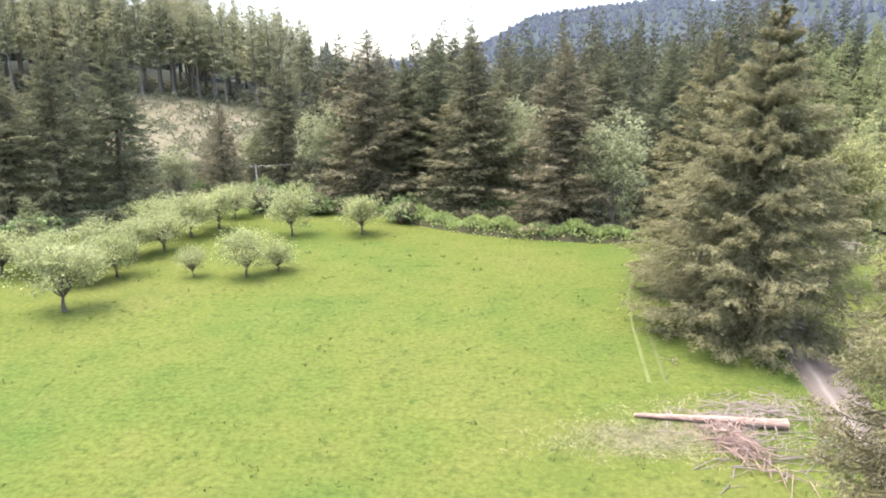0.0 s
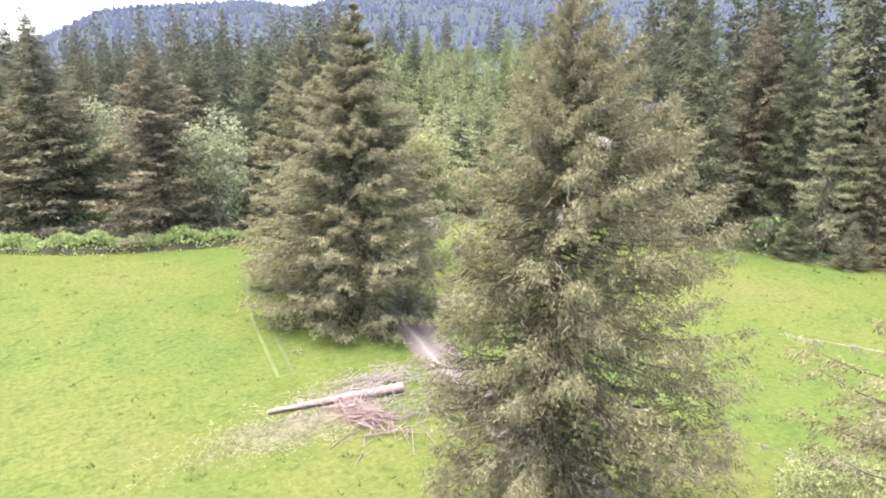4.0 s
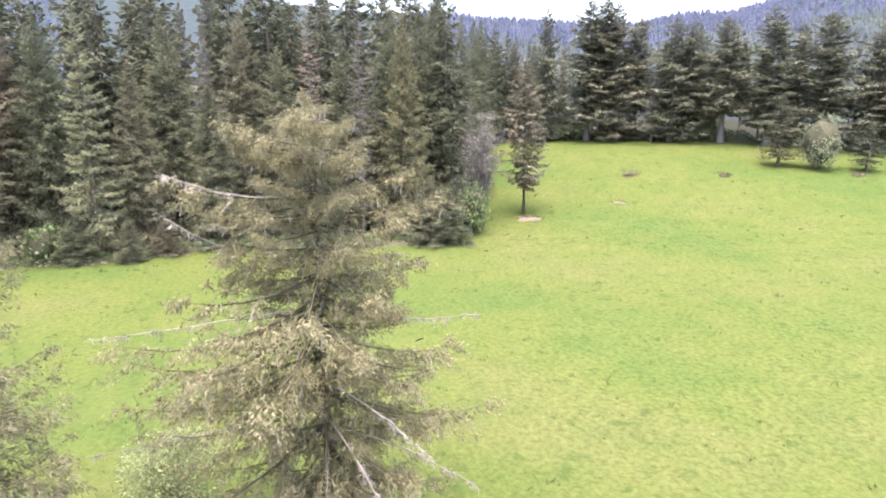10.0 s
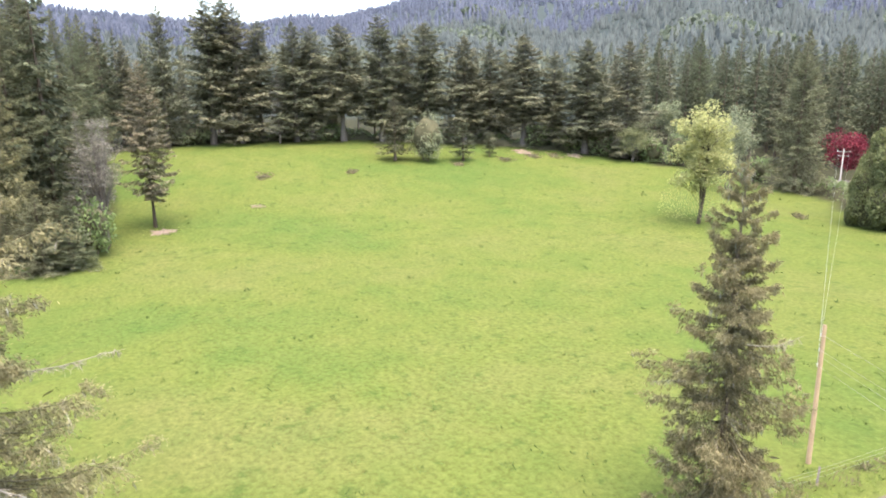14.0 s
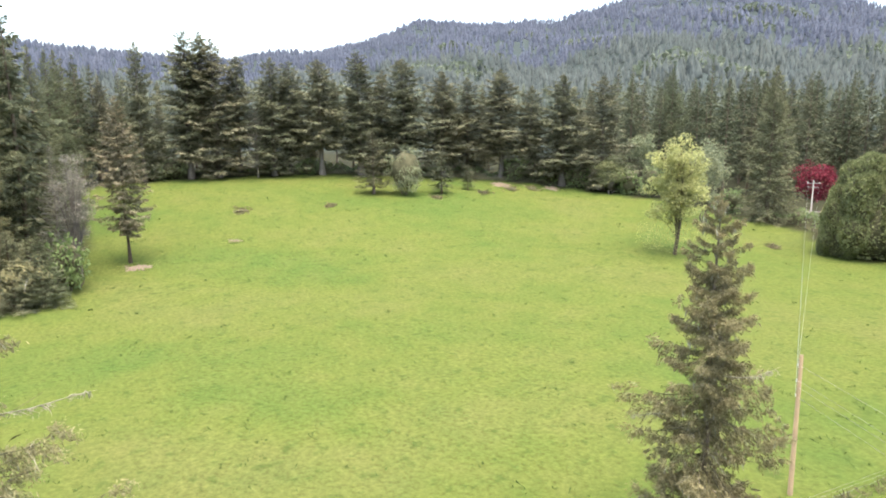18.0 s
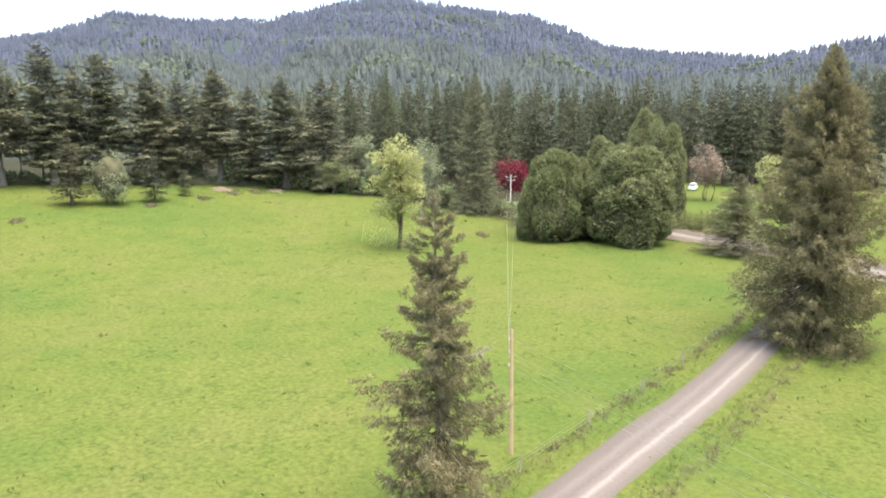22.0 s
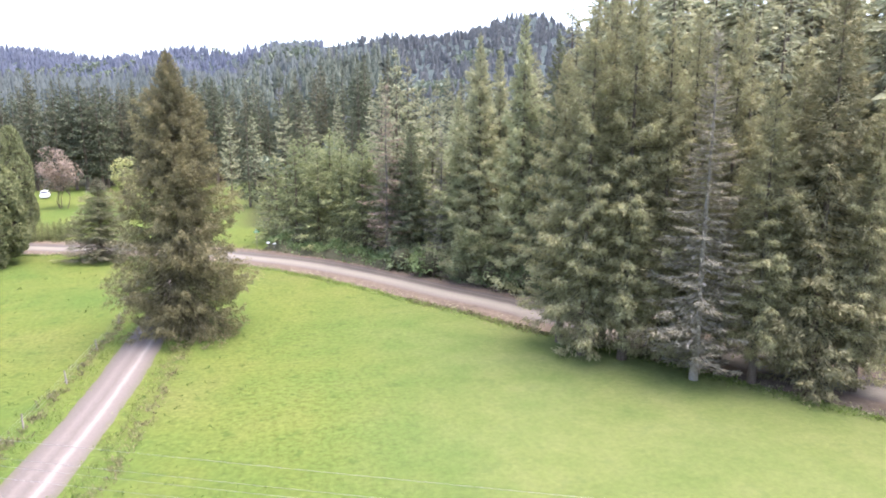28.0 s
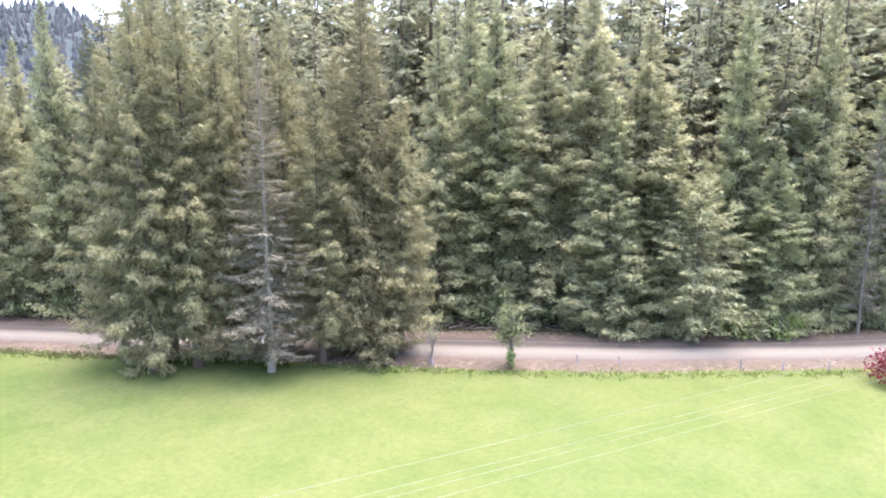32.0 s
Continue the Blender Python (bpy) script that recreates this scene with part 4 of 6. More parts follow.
# the near spruces beside the drive
plant(conifer("spruce", 201, 28.6, 8.8, 440, 16, 22, 0.42, GREEN_SPRUCE, knots=[(0, 0.9), (0.1, 0.98), (0.25, 1), (0.47, 0.80), (0.65, 0.50), (0.83, 0.24), (1, 0.02)], droop=0.45, hang=0.4, bare=0.02, limb_bark=TWIG, seg=6, fat=0.28, tilt=0.9, fluff=0.11, spread=0.31, loose=0.25, clump=0.4, pale_twigs=0.10, inner=8000, lichen=300, uneven=0.8, whorl=1.5, deep=0.8, lump=0.12), 25.5, 62, 28.2, 8.9, "large olive-brown spruce beside the gravel drive", "tree", turn=0)
plant(SPR[0], 21.4, 74, 26.5, 8.6, "olive-brown spruce behind a larger one", "tree")
plant(broadleaf("willow_tree", 309, 20, 6.2, 26000, 0.3, WILLOW, trunk=0.06, clumps=150, fill=0.3, spread=0.22), 31.0, 82, 19.5, 6.2, "tall leafy olive-green tree beside the drive", "tree")
near_b = plant(conifer("spruce", 202, 25.0, 7.4, 400, 14, 46, 0.21, SPRUCE, twist=(0.22, -0.73), knots=[(0, 0.8), (0.2, 0.88), (0.4, 0.87), (0.57, 0.78), (0.68, 0.62), (0.75, 0.50), (0.88, 0.29), (0.95, 0.15), (1, 0.03)], droop=0.50, hang=0.5, bare=0.03, limb_bark=LIMB, seg=6, lump=0.12, fat=0.30, tilt=0.8, fluff=0.12, loose=0.35, clump=0.3, taper=0.72, pale_twigs=0.12, inner=3500, lichen=2600, uneven=0.88, deep=0.85, weep=0.2, spread=0.29), 42.5, 27, 24.8, 7.3, "mossy olive-brown spruce with dead tips near the drive", "tree", turn=0)
near_c = plant(conifer("spruce", 203, 21.0, 7.4, 250, 13, 66, 0.20, PALE_SPRUCE, twist=(0.14, 1.57), knots=[(0, 0.9), (0.2, 0.9), (0.36, 0.86), (0.5, 0.74), (0.6, 0.80), (0.66, 0.84), (0.70, 0.58), (0.75, 0.44), (0.82, 0.48), (0.92, 0.42), (0.97, 0.3), (1, 0.12)], lift=0.5, droop=0.44, hang=0.65, bare=0.03, limb_bark=LIMB, seg=6, lump=0.4, thin=0.05, fat=0.31, tilt=0.8, fluff=0.12, loose=0.4, clump=0.62, taper=0.62, pale_twigs=0.15, inner=500, lichen=3000, uneven=0.42, whorl=1.1, deep=0.7, weep=0.3, spread=0.31), 79.2, 27, 20.9, 8.0, "broad mossy spruce with a flattened top and bare tips", "tree", turn=0)
for z0, phi, L, rise, sag, seed in [(15.6, 100, 5.6, 0.28, 0.10, 1), (17.6, 112, 5.3, 0.22, 0.03, 2), (16.2, 85, 4.4, 0.02, 0.02, 9), (12.9, 101, 8.4, -0.10, 0.02, 3), (8.2, 103, 8.6, -0.10, 0.02, 4), (12.6, -80, 6.4, -0.06, 0.05, 5), (9.6, -130, 5.4, -0.25, 0.0, 6), (7.6, -110, 6.4, -0.25, 0.0, 7), (6.8, 190, 5.5, -0.2, 0.0, 8), (8.0, -150, 5.8, -0.22, 0.0, 10)]:
    dead_branch(near_c, z0, phi, L, rise, sag, seed)
for z0, phi, L, rise, sag, seed in [(20.0, 250, 4.4, -0.03, 0.0, 21), (20.9, -45, 4.0, 0.04, 0.05, 22), (19.6, -40, 4.9, 0.0, 0.02, 23), (16.2, 140, 5.6, 0.02, 0.0, 24), (16.9, 230, 3.6, 0.1, 0.0, 25)]:
    dead_branch(near_b, z0, phi, L, rise, sag, seed)
near_d = plant(conifer("spruce", 204, 18.6, 3.5, 250, 10, 32, 0.24, BROWN_SPRUCE, knots=[(0, 0.8), (0.27, 1), (0.42, 0.9), (0.59, 0.8), (0.75, 0.5), (0.9, 0.24), (1, 0.05)], droop=0.5, hang=0.55, bare=0.03, limb_bark=LIMB, seg=6, lump=0.45, fat=0.30, tilt=1.0, fluff=0.08, loose=0.35, clump=0.6, taper=0.72, spread=0.34, pale_twigs=0.3, inner=500, lichen=1300, uneven=0.5, whorl=1.0, weep=0.3), 144.5, 33, 18.8, 3.3, "slender mossy spruce beside the power pole", "tree", turn=0)
for z0, phi, L, rise, sag, seed in [(10.2, 235, 3.4, 0.1, 0.1, 31), (8.0, 40, 3.6, -0.1, 0.0, 32)]:
    dead_branch(near_d, z0, phi, L, rise, sag, seed, 16)
plant(conifer("spruce", 205, 28.3, 7.4, 460, 15, 20, 0.40, BROWN_SPRUCE, knots=[(0, 0.8), (0.1, 0.94), (0.25, 1), (0.42, 0.95), (0.6, 0.74), (0.78, 0.44), (0.9, 0.22), (1, 0.02)], droop=0.6, hang=0.45, bare=0.02, limb_bark=LIMB, seg=6, fat=0.28, tilt=0.9, fluff=0.11, loose=0.3, clump=0.35, spread=0.31, pale_twigs=0.12, inner=8000, lichen=250, uneven=0.82, deep=0.8, weep=0.2), 174.2, 73, 28.3, 5.9, "tall brownish spruce at the drive's bend", "tree", turn=0)
# east: the dark edge of the meadow
for az, d, top, r, k in [(53.3, 99, 34, 7.0, 0), (50.2, 104, 30, 5.5, 1), (57.5, 108, 33, 6, 2), (60.3, 104, 31, 5, 3), (65.9, 100, 25, 4.6, 0), (68.5, 106, 32, 5.5, 1), (74.1, 104, 32, 5, 2), (76.8, 100, 27, 5, 3), (82, 104, 29, 5, 0), (85.9, 104, 32, 5.6, 1), (88.2, 110, 34, 6, 2), (89.8, 118, 33, 5, 3), (91.6, 128, 31, 5, 0), (92.6, 150, 30, 5, 1), (93.2, 172, 30, 5, 2), (71.5, 98, 22, 5, 2), (79, 97, 20, 4.5, 1)]:
    plant(FIRS[k], az, d, top, r * 1.15, "tall dark green fir at the edge of the woods", "tree", F_MEADOW)
plant(conifer("pale_fir", 209, 30, 5.4, 180, 20, 7, 0.46, PALE_FIR, tilt=0.9, whorl=1.25, limb_bark=TWIG, shape=0.8, droop=0.40, hang=0.3, bare=0.03, fat=0.3, inner=800), 62.7, 97, 32.6, 4.8, "tall pale green hemlock at the edge of the woods", "tree", F_MEADOW)
plant(SPR[1], 86.8, 99, 31, 5.4, "tall olive-brown spruce at the edge of the woods", "tree", F_MEADOW)
for az, d, top, r, k in [(71.4, 99, 31, 3.4, 0), (79.4, 97, 32, 4.2, 1), (83.3, 99, 33, 3.6, 0), (92.3, 105, 18, 3.4, 0)]:
    plant(DEADS[k], az, d, top, r, "dead grey-brown conifer with bare limbs", "tree", F_MEADOW)
plant(broadleaf("dead_snag", 310, 17, 3.4, 8000, 0.17, GREY_TWIGS, trunk=0.2, clumps=60, bark=PALE_BARK, fill=0.3, spread=0.24), 93.4, 104.5, 18, 3.6, "broad grey dead tree with fine bare twigs", "tree", F_MEADOW)
plant(conifer("cedar", 208, 23, 3.0, 130, 14, 4, 0.6, FIR, knots=[(0.2, 0.6), (0.3, 0.95), (0.5, 1), (0.7, 0.75), (0.88, 0.4), (1, 0.05)], bark=DARK_BARK, girth=0.008, bare=0.2, limb_bark=TWIG, droop=0.42, hang=0.4, fat=0.36, lump=0.3, inner=500, uneven=0.6), 96.9, 110, 24.4, 3.5, "slender cedar on a bare trunk in the meadow", "tree")
for az, d, top, r, k in [(64.8, 92.5, 6.0, 2.2, 0), (61.0, 95, 6, 2.6, 1), (67.5, 95, 5, 2.4, 0), (89.0, 93, 9.5, 3.6, 1), (90.8, 93, 8.5, 3.2, 0), (87.0, 95, 7, 3, 0)]:
    plant(FIRS[k], az, d, top, r * 1.15, "small bushy young fir at the meadow's edge", "tree", "young firs at the meadow edge")
for az, d, top, r, k in [(92.6, 99, 8.5, 3.2, 0), (58.8, 97, 6, 2.6, 1), (56.0, 99, 4.5, 2.2, 0)]:
    plant(SHRUBS[k], az, d, top, r, "leafy green shrub at the meadow's edge", "shrub", "shrubs at the meadow edge")
# south-east: the hill crest
for az, d, top, r, k in [(98.5, 176, 32, 3.4, 0), (101.9, 175, 34.4, 5.0, 1), (103.0, 178, 34, 5.0, 2), (104.0, 174, 32.6, 5.0, 0), (105.6, 177, 28.6, 4.0, 2), (108.3, 174, 28.4, 4.6, 0), (109.6, 177, 27.6, 4.6, 1), (112.1, 174, 28, 5.0, 2), (115.3, 174, 30, 5.4, 1), (117.1, 178, 26, 4.0, 0), (119.0, 174, 29, 5.4, 2), (122.1, 175, 26.5, 5.2, 1), (124.2, 179, 25.3, 4.6, 0), (127.0, 176, 27.6, 5.6, 2), (129.4, 178, 24, 4.4, 0), (132.0, 173, 27.2, 5.4, 1), (135.2, 172, 27.5, 4.8, 0)]:
    plant(TALL[k], az, d, top, r * 1.85, "tall fir with bare lower trunk on the hill crest", "tree", F_HILL)
plant(BACK[0], 116.3, 150, 14, 4.4, "dark young fir in a clump on the hillside", "tree")
plant(broadleaf("grey_shrub", 311, 12, 5.0, 7000, 0.33, GREY_LEAF, stems=4, trunk=-0.1, clumps=70, fill=0.3, spread=0.26, core=0.6), 119.0, 150, 12, 5.0, "grey-green leafy shrub in a clump on the hillside", "shrub")
plant(BACK[1], 122.0, 152, 10, 3.4, "dark young fir in a clump on the hillside", "tree")
plant(BACK[2], 124.2, 158, 6, 1.9, "small young fir on the hillside", "tree")
plant(ALDERS[1], 136, 167, 10.5, 4.6, "light green bush below the firs", "shrub")
plant(GREYS[0], 138.2, 176, 16, 4.6, "grey-green leafy tree at the meadow's end", "tree")
plant(broadleaf("maple_tree", 301, 18.4, 4.6, 17000, 0.27, MAPLE, bark=DARK_BARK, trunk=0.13, clumps=180, fill=0.2, spread=0.165, skirt=1800, leader=True), 141.2, 112, 20.3, 6.0, "yellow-green leafy maple standing in the meadow", "tree")
plant(GREYS[1], 143.5, 142, 18.5, 4.2, "grey-green leafy tree behind the maple", "tree")
plant(FIRS[1], 140.4, 192, 31, 6.6, "tall dark fir beyond the meadow's end", "tree", "woods beyond the pasture")
plant(FIRS[2], 147.7, 150, 30.5, 6.5, "tall dark fir on a bare trunk beside the pasture", "tree")
plant(broadleaf("plum_tree", 302, 11.5, 4.6, 4200, 0.4, RED, trunk=0.3, clumps=34, fill=0.5), 150.8, 162, 12, 4.6, "dark red leafy ornamental tree behind the pole", "tree")
# south: the evergreen clump
for az, d, top, r, k in [(154.4, 124, 16.6, 6.4, 0), (152.8, 123, 11.5, 3.6, 1), (156.3, 128, 14.5, 4.4, 1), (158.3, 134, 18.2, 4.6, 1), (160.4, 124, 17.4, 8.6, 0), (161.5, 158, 23.6, 5.6, 1), (162.8, 150, 21, 5.4, 0)]:
    plant(BUSHES[k], az, d, top, r, "large rounded dense evergreen tree touching the ground", "tree", "rounded evergreens by the road")
plant(FIRS[1], 168.6, 118, 13.0, 6.2, "dark young fir beside the road", "tree")
plant(broadleaf("poplar", 303, 14, 3.0, 2600, 0.45, MAPLE, trunk=0.1, clumps=30), 170.6, 172, 14.5, 3.2, "yellow-green leafy tree beyond the road", "tree")
plant(broadleaf("bare_shrub", 304, 14, 4.6, 3600, 0.4, BROWN, stems=4, trunk=0.2, clumps=30), 166.2, 192, 15, 5, "reddish-brown budding tree beyond the road", "tree")
for az, d, top, r, k in [(183.4, 119, 18.5, 5.2, 0), (185.2, 115, 18, 5.0, 1), (187.2, 112, 19, 5.0, 0), (188.9, 108, 19.5, 5.0, 1), (181.8, 124, 15.5, 4.6, 0), (186.3, 121, 20, 5.2, 1), (184.2, 126, 19, 5.2, 0)]:
    plant(YOUNGS[k], az, d, top, r, "dense mid-green young fir beyond the road", "tree", F_ROAD)
for az, d, top, r, k in [(191.8, 107, 19, 5.5, 0), (194.2, 102, 17, 5, 1), (196.2, 98, 14, 4.5, 0), (189.4, 113, 21, 5.5, 1), (192.8, 118, 24, 6, 0), (198.3, 89, 10, 3.5, 1), (186.2, 126, 22, 6, 1), (195.5, 112, 23, 5.5, 1)]:
    plant(ALDERS[k], az, d, top, r, "pale leafy tree beyond the road", "tree", F_ROAD)
plant(DEADS[1], 190.9, 101, 26.5, 4.6, "ragged half-dead conifer beside the road", "tree", F_ROAD)
plant(DEADS[0], 195.5, 95, 20, 3.6, "pale dead conifer beside the road", "tree", F_ROAD)
for az, d, top, r, k in [(193, 100, 21, 4.8, 0), (197, 94, 25, 4.8, 1), (198.7, 91, 32.5, 5.2, 2), (202.3, 87, 34.5, 5.2, 3), (205, 85, 32, 5.0, 0), (200.3, 96, 31, 5, 1)]:
    plant(LIGHTS[k % 2] if k else FIRS[k], az, d, top, r, "tall green fir beyond the gravel road", "tree", F_ROAD)
# the row on the field's side of the road
for az, d, top, r, k in [(207.8, 62.5, 32.5, 5.4, 0), (211.1, 62, 33, 5.4, 1), (214, 62.5, 30, 5.0, 0), (221.3, 60, 25, 4.6, 1), (209.4, 65.5, 34, 5.2, 1), (228.2, 62, 24, 4.4, 1), (223.2, 64, 28, 4.8, 1), (205.8, 66, 28, 4.8, 1), (218.6, 65, 31, 4.8, 1), (215.6, 66, 32, 5.0, 0)]:
    plant(FRONT[k], az, d, top, r, "tall drooping olive-green conifer at the road's edge", "tree", F_ROAD)
plant(SPR[1], 225.3, 61.5, 33, 6.0, "tall brownish conifer at the road's edge", "tree", F_ROAD)
plant(conifer("thin_spruce", 206, 28, 3.4, 190, 14, 4, 0.5, SILVER, bark=LICHEN_WOOD, limb_bark=LICHEN_WOOD, shape=0.9, droop=0.3, hang=0.2, fat=0.15, tilt=1.0, girth=0.007, pale_twigs=0.7, inner=200), 217.0, 58.8, 28.5, 4.8, "thinning silvery conifer with a pale trunk", "tree", F_ROAD)
for az, d, top, r, k in [(236.2, 75, 34.5, 7.0, 0), (240.2, 74, 31, 7.6, 1), (243.7, 75, 35.5, 8.0, 0), (248.3, 75, 32, 8.0, 1), (255.2, 80, 34, 5.6, 0), (260.6, 82, 34.5, 5.4, 1), (265, 86, 33, 5.2, 0), (231.5, 74, 33, 5.6, 1), (245.6, 71, 24, 5.6, 1), (250.2, 73, 22, 5.4, 0), (234, 79, 37, 6, 0), (258, 77, 20, 5, 1)]:
    plant(LIGHTS[k], az, d, top, r, "tall dense green hemlock beyond the gravel road", "tree", F_ROAD)
plant(conifer("pale_hemlock", 207, 15, 5.6, 110, 14, 9, 0.4, PALE_HEMLOCK, bark=PALE_BARK, limb_bark=TWIG, shape=0.5, droop=0.3, hang=0.35, bare=0.08, fat=0.3, tilt=1.0, lump=0.3, girth=0.008, inner=300), 252.6, 71.2, 16.8, 6.6, "pale drooping hemlock among darker firs beside the road", "tree", F_ROAD)
plant(DEADS[0], 106.95, 172, 19.5, 3.4, "thin half-dead conifer on the hill crest", "tree", F_HILL)
plant(DEADS[0], 264.1, 80, 22.5, 2.6, "pale dead conifer beside the road", "tree", F_ROAD)
plant(broadleaf("leafy_sapling", 308, 7, 1.4, 1700, 0.2, ALDER, trunk=0.1, clumps=60, bark=PALE_BARK, fill=0.2, spread=0.3, low=0.45, leader=True), 237.7, 58.5, 7.4, 1.7, "small pale leafy sapling at the road's edge", "tree")
plant(broadleaf("ivy", 312, 2.2, 0.5, 420, 0.2, BRAMBLE, stems=2, trunk=-0.1, clumps=14, fill=0.2, spread=0.5), 237.7, 58.0, 2.4, 0.5, "bright green creeper round a sapling's stem", "creeper")

# ---- woods behind ----
wr = np.random.default_rng(77)


def woods(az0, az1, d0, d1, n, kinds, h0, h1, label, group, near=4.2, slim=0.14, wide=0.19):
    """Fills a stretch with trees at random, none too near another."""
    taken, tries = [], 0
    while len(taken) < n and tries < n * 30:
        tries += 1
        az, d = wr.uniform(az0, az1), math.sqrt(wr.uniform(d0 * d0, d1 * d1))
        x, y, _ = spot(az, d)
        if all((x - a) ** 2 + (y - b) ** 2 > near * near for a, b in taken):
            taken.append((x, y))
            h = wr.uniform(h0, h1)
            plant(kinds[wr.integers(len(kinds))], az, d, h, h * wr.uniform(slim, wide), label, "tree", group)


woods(322, 335, 140, 190, 14, BACK, 22, 30, "dark fir in the woods behind the orchard", "woods behind the orchard")
woods(349, 378, 130, 190, 44, BACK, 25, 32, "fir in the woods behind the meadow", "woods behind the meadow")
woods(320, 348, 252, 280, 56, HILL, 31, 38, "tall bare-trunked fir on the hill", "firs on the hill", 4.0)
woods(320, 350, 280, 345, 90, HILL[:1] + BACK_LIGHT, 32, 40, "tall fir on the hill", "firs on the hill", 4.0)
woods(350, 359, 195, 300, 22, BACK_LO, 22, 28, "dark fir in the woods behind the meadow", "woods behind the meadow", 4.0)
woods(359, 385, 195, 300, 66, BACK_LO, 33, 43, "dark fir in the woods behind the meadow", "woods behind the meadow", 4.0)
woods(49, 91, 110, 160, 60, BACK + TALL[:1], 36, 44, "tall dark fir in the dense woods", "woods east of the meadow")
woods(94.5, 137, 182, 215, 34, TALL, 19, 25, "fir behind the hill crest", F_HILL)
woods(92.5, 97.5, 172, 205, 9, BACK, 24, 30, "dark fir behind the meadow corner", F_HILL)
woods(137, 160, 180, 240, 26, BACK, 24, 30, "dark fir in the woods beyond the pasture", "woods beyond the pasture")
woods(144, 180, 232, 262, 64, BACK, 29, 35, "dark fir in the woods beyond the pasture", "woods beyond the pasture", 3.8)
woods(136, 192, 262, 335, 104, BACK_LO, 31, 39, "dark fir in the woods beyond the pasture", "woods beyond the pasture", 3.6)
woods(190, 206, 102, 160, 26, BACK_LIGHT + BACK[:1], 24, 34, "fir in the woods beyond the road", "woods beyond the road")
woods(206, 268, 82, 128, 74, BACK_LIGHT, 33, 41, "tall fir in the woods beyond the road", "woods beyond the road")
woods(207, 268, 134, 185, 70, BACK_LIGHT, 48, 58, "very tall fir in the woods beyond the road", "woods beyond the road", 4.2, 0.16, 0.23)
woods(208, 268, 98, 134, 64, BACK_LIGHT, 43, 50, "very tall fir in the woods beyond the road", "woods beyond the road", 4.2, 0.17, 0.24)


def far_woods(name, n, place, h0, h1, material, label, seed, tiers=3, sides=7, wide=0.19):
    """Distant conifers as one mesh: each a stack of ragged skirts that taper to a point."""
    rng = np.random.default_rng(seed)
    pts = place(rng, n)
    n = len(pts)
    h = rng.uniform(h0, h1, (n, 1, 1)) * rng.uniform(0.75, 1.1, (n, 1, 1))
    r = h * wide * rng.uniform(0.8, 1.2, (n, 1, 1))
    t = (np.arange(tiers) / tiers)[None, :, None]
    th = np.arange(sides)[None, None] * 2 * np.pi / sides + rng.uniform(0, 6.28, (n, tiers, 1)) + rng.normal(size=(n, tiers, sides)) * 0.2
    rad = r * (1 - t) ** 0.85 * rng.uniform(0.7, 1.25, (n, tiers, sides))
    z = h * (0.04 + 0.93 * t) + h * rng.normal(size=(n, tiers, sides)) * 0.15 / tiers
    rim = np.stack([np.cos(th) * rad, np.sin(th) * rad, z], -1)
    lean = rng.normal(size=(n, tiers, 2)) * 0.02 * h
    zt = np.minimum(h * (0.04 + 0.93 * (t + 2.1 / tiers)), h)[..., 0]
    apex = np.stack([lean[..., 0], lean[..., 1], np.broadcast_to(zt, (n, tiers))], -1)[:, :, None]
    V = (np.concatenate([rim, apex], 2) + pts[:, None, None]).reshape(-1, 3)
    o = (np.arange(n * tiers) * (sides + 1))[:, None]
    k = np.arange(sides)[None]
    F = np.stack([o + k, o + (k + 1) % sides, np.broadcast_to(o + sides, (n * tiers, sides))], -1).reshape(-1, 3)
    return tagged(np_part(name, V, F, material, smooth_it=True), label, "trees", kind="stuff")


def far_leafy(name, n, place, h0, h1, material, label, seed, leaves=26, wide=0.42, leaf=0.25):
    """Leafy brush and distant leafy trees as one mesh: each a rounded heap of leaf sprays."""
    rng = np.random.default_rng(seed)
    pts = place(rng, n)
    n = len(pts)
    h = rng.uniform(h0, h1, (n, 1))
    d = unit(rng.normal(size=(n, leaves, 3)))
    d[..., 2] = np.abs(d[..., 2]) * 1.05 - 0.25
    pos = d * rng.uniform(0.75, 1.0, (n, leaves, 1)) * np.stack([h * wide, h * wide, h * 0.62], -1)
    pos[..., 2] += h * 0.32
    pos = (pos + pts[:, None]).reshape(-1, 3)
    way = unit(d + rng.normal(size=d.shape) * 0.5).reshape(-1, 3)
    ln = (h * leaf * rng.uniform(0.65, 1.35, (n, leaves))).ravel()
    return tagged(np_part(name, *kites(pos - way * ln[:, None] * 0.4, way, ln, ln * 0.8, rng, 1.5), material), label, "trees", kind="stuff")


def sector(az0, az1, d0, d1, power=0.5, clumped=0.0):
    def place(rng, n):
        if clumped:
            n = n * 6
        az = rng.uniform(az0, az1, n)
        d = (rng.uniform(0, 1, n) * (d1 ** (1 / power) - d0 ** (1 / power)) + d0 ** (1 / power)) ** power
        x, y = d * np.sin(np.radians(az)), d * np.cos(np.radians(az))
        if clumped:
            ok = np.sin(x * clumped + 1.7 * np.sin(y * clumped * 0.6)) * np.sin(y * clumped * 1.3 + 0.9 * np.sin(x * clumped * 0.7)) > 0.62
            x, y = x[ok][:n // 6], y[ok][:n // 6]
        return np.stack([x, y, ground_z(x, y) - 0.5], 1)
    return place


woods(20, 58, 112, 300, 240, SAPLINGS, 11, 19, "bushy bright green young fir on the slope", "young firs on the slope", 4.5, 0.24, 0.31)
woods(20, 47, 205, 320, 6, BACK, 26, 34, "tall dark fir among young firs on the slope", "firs above the plantation")
woods(18, 60, 330, 430, 34, BACK_LO, 22, 34, "tall fir above the young plantation", "firs above the plantation")
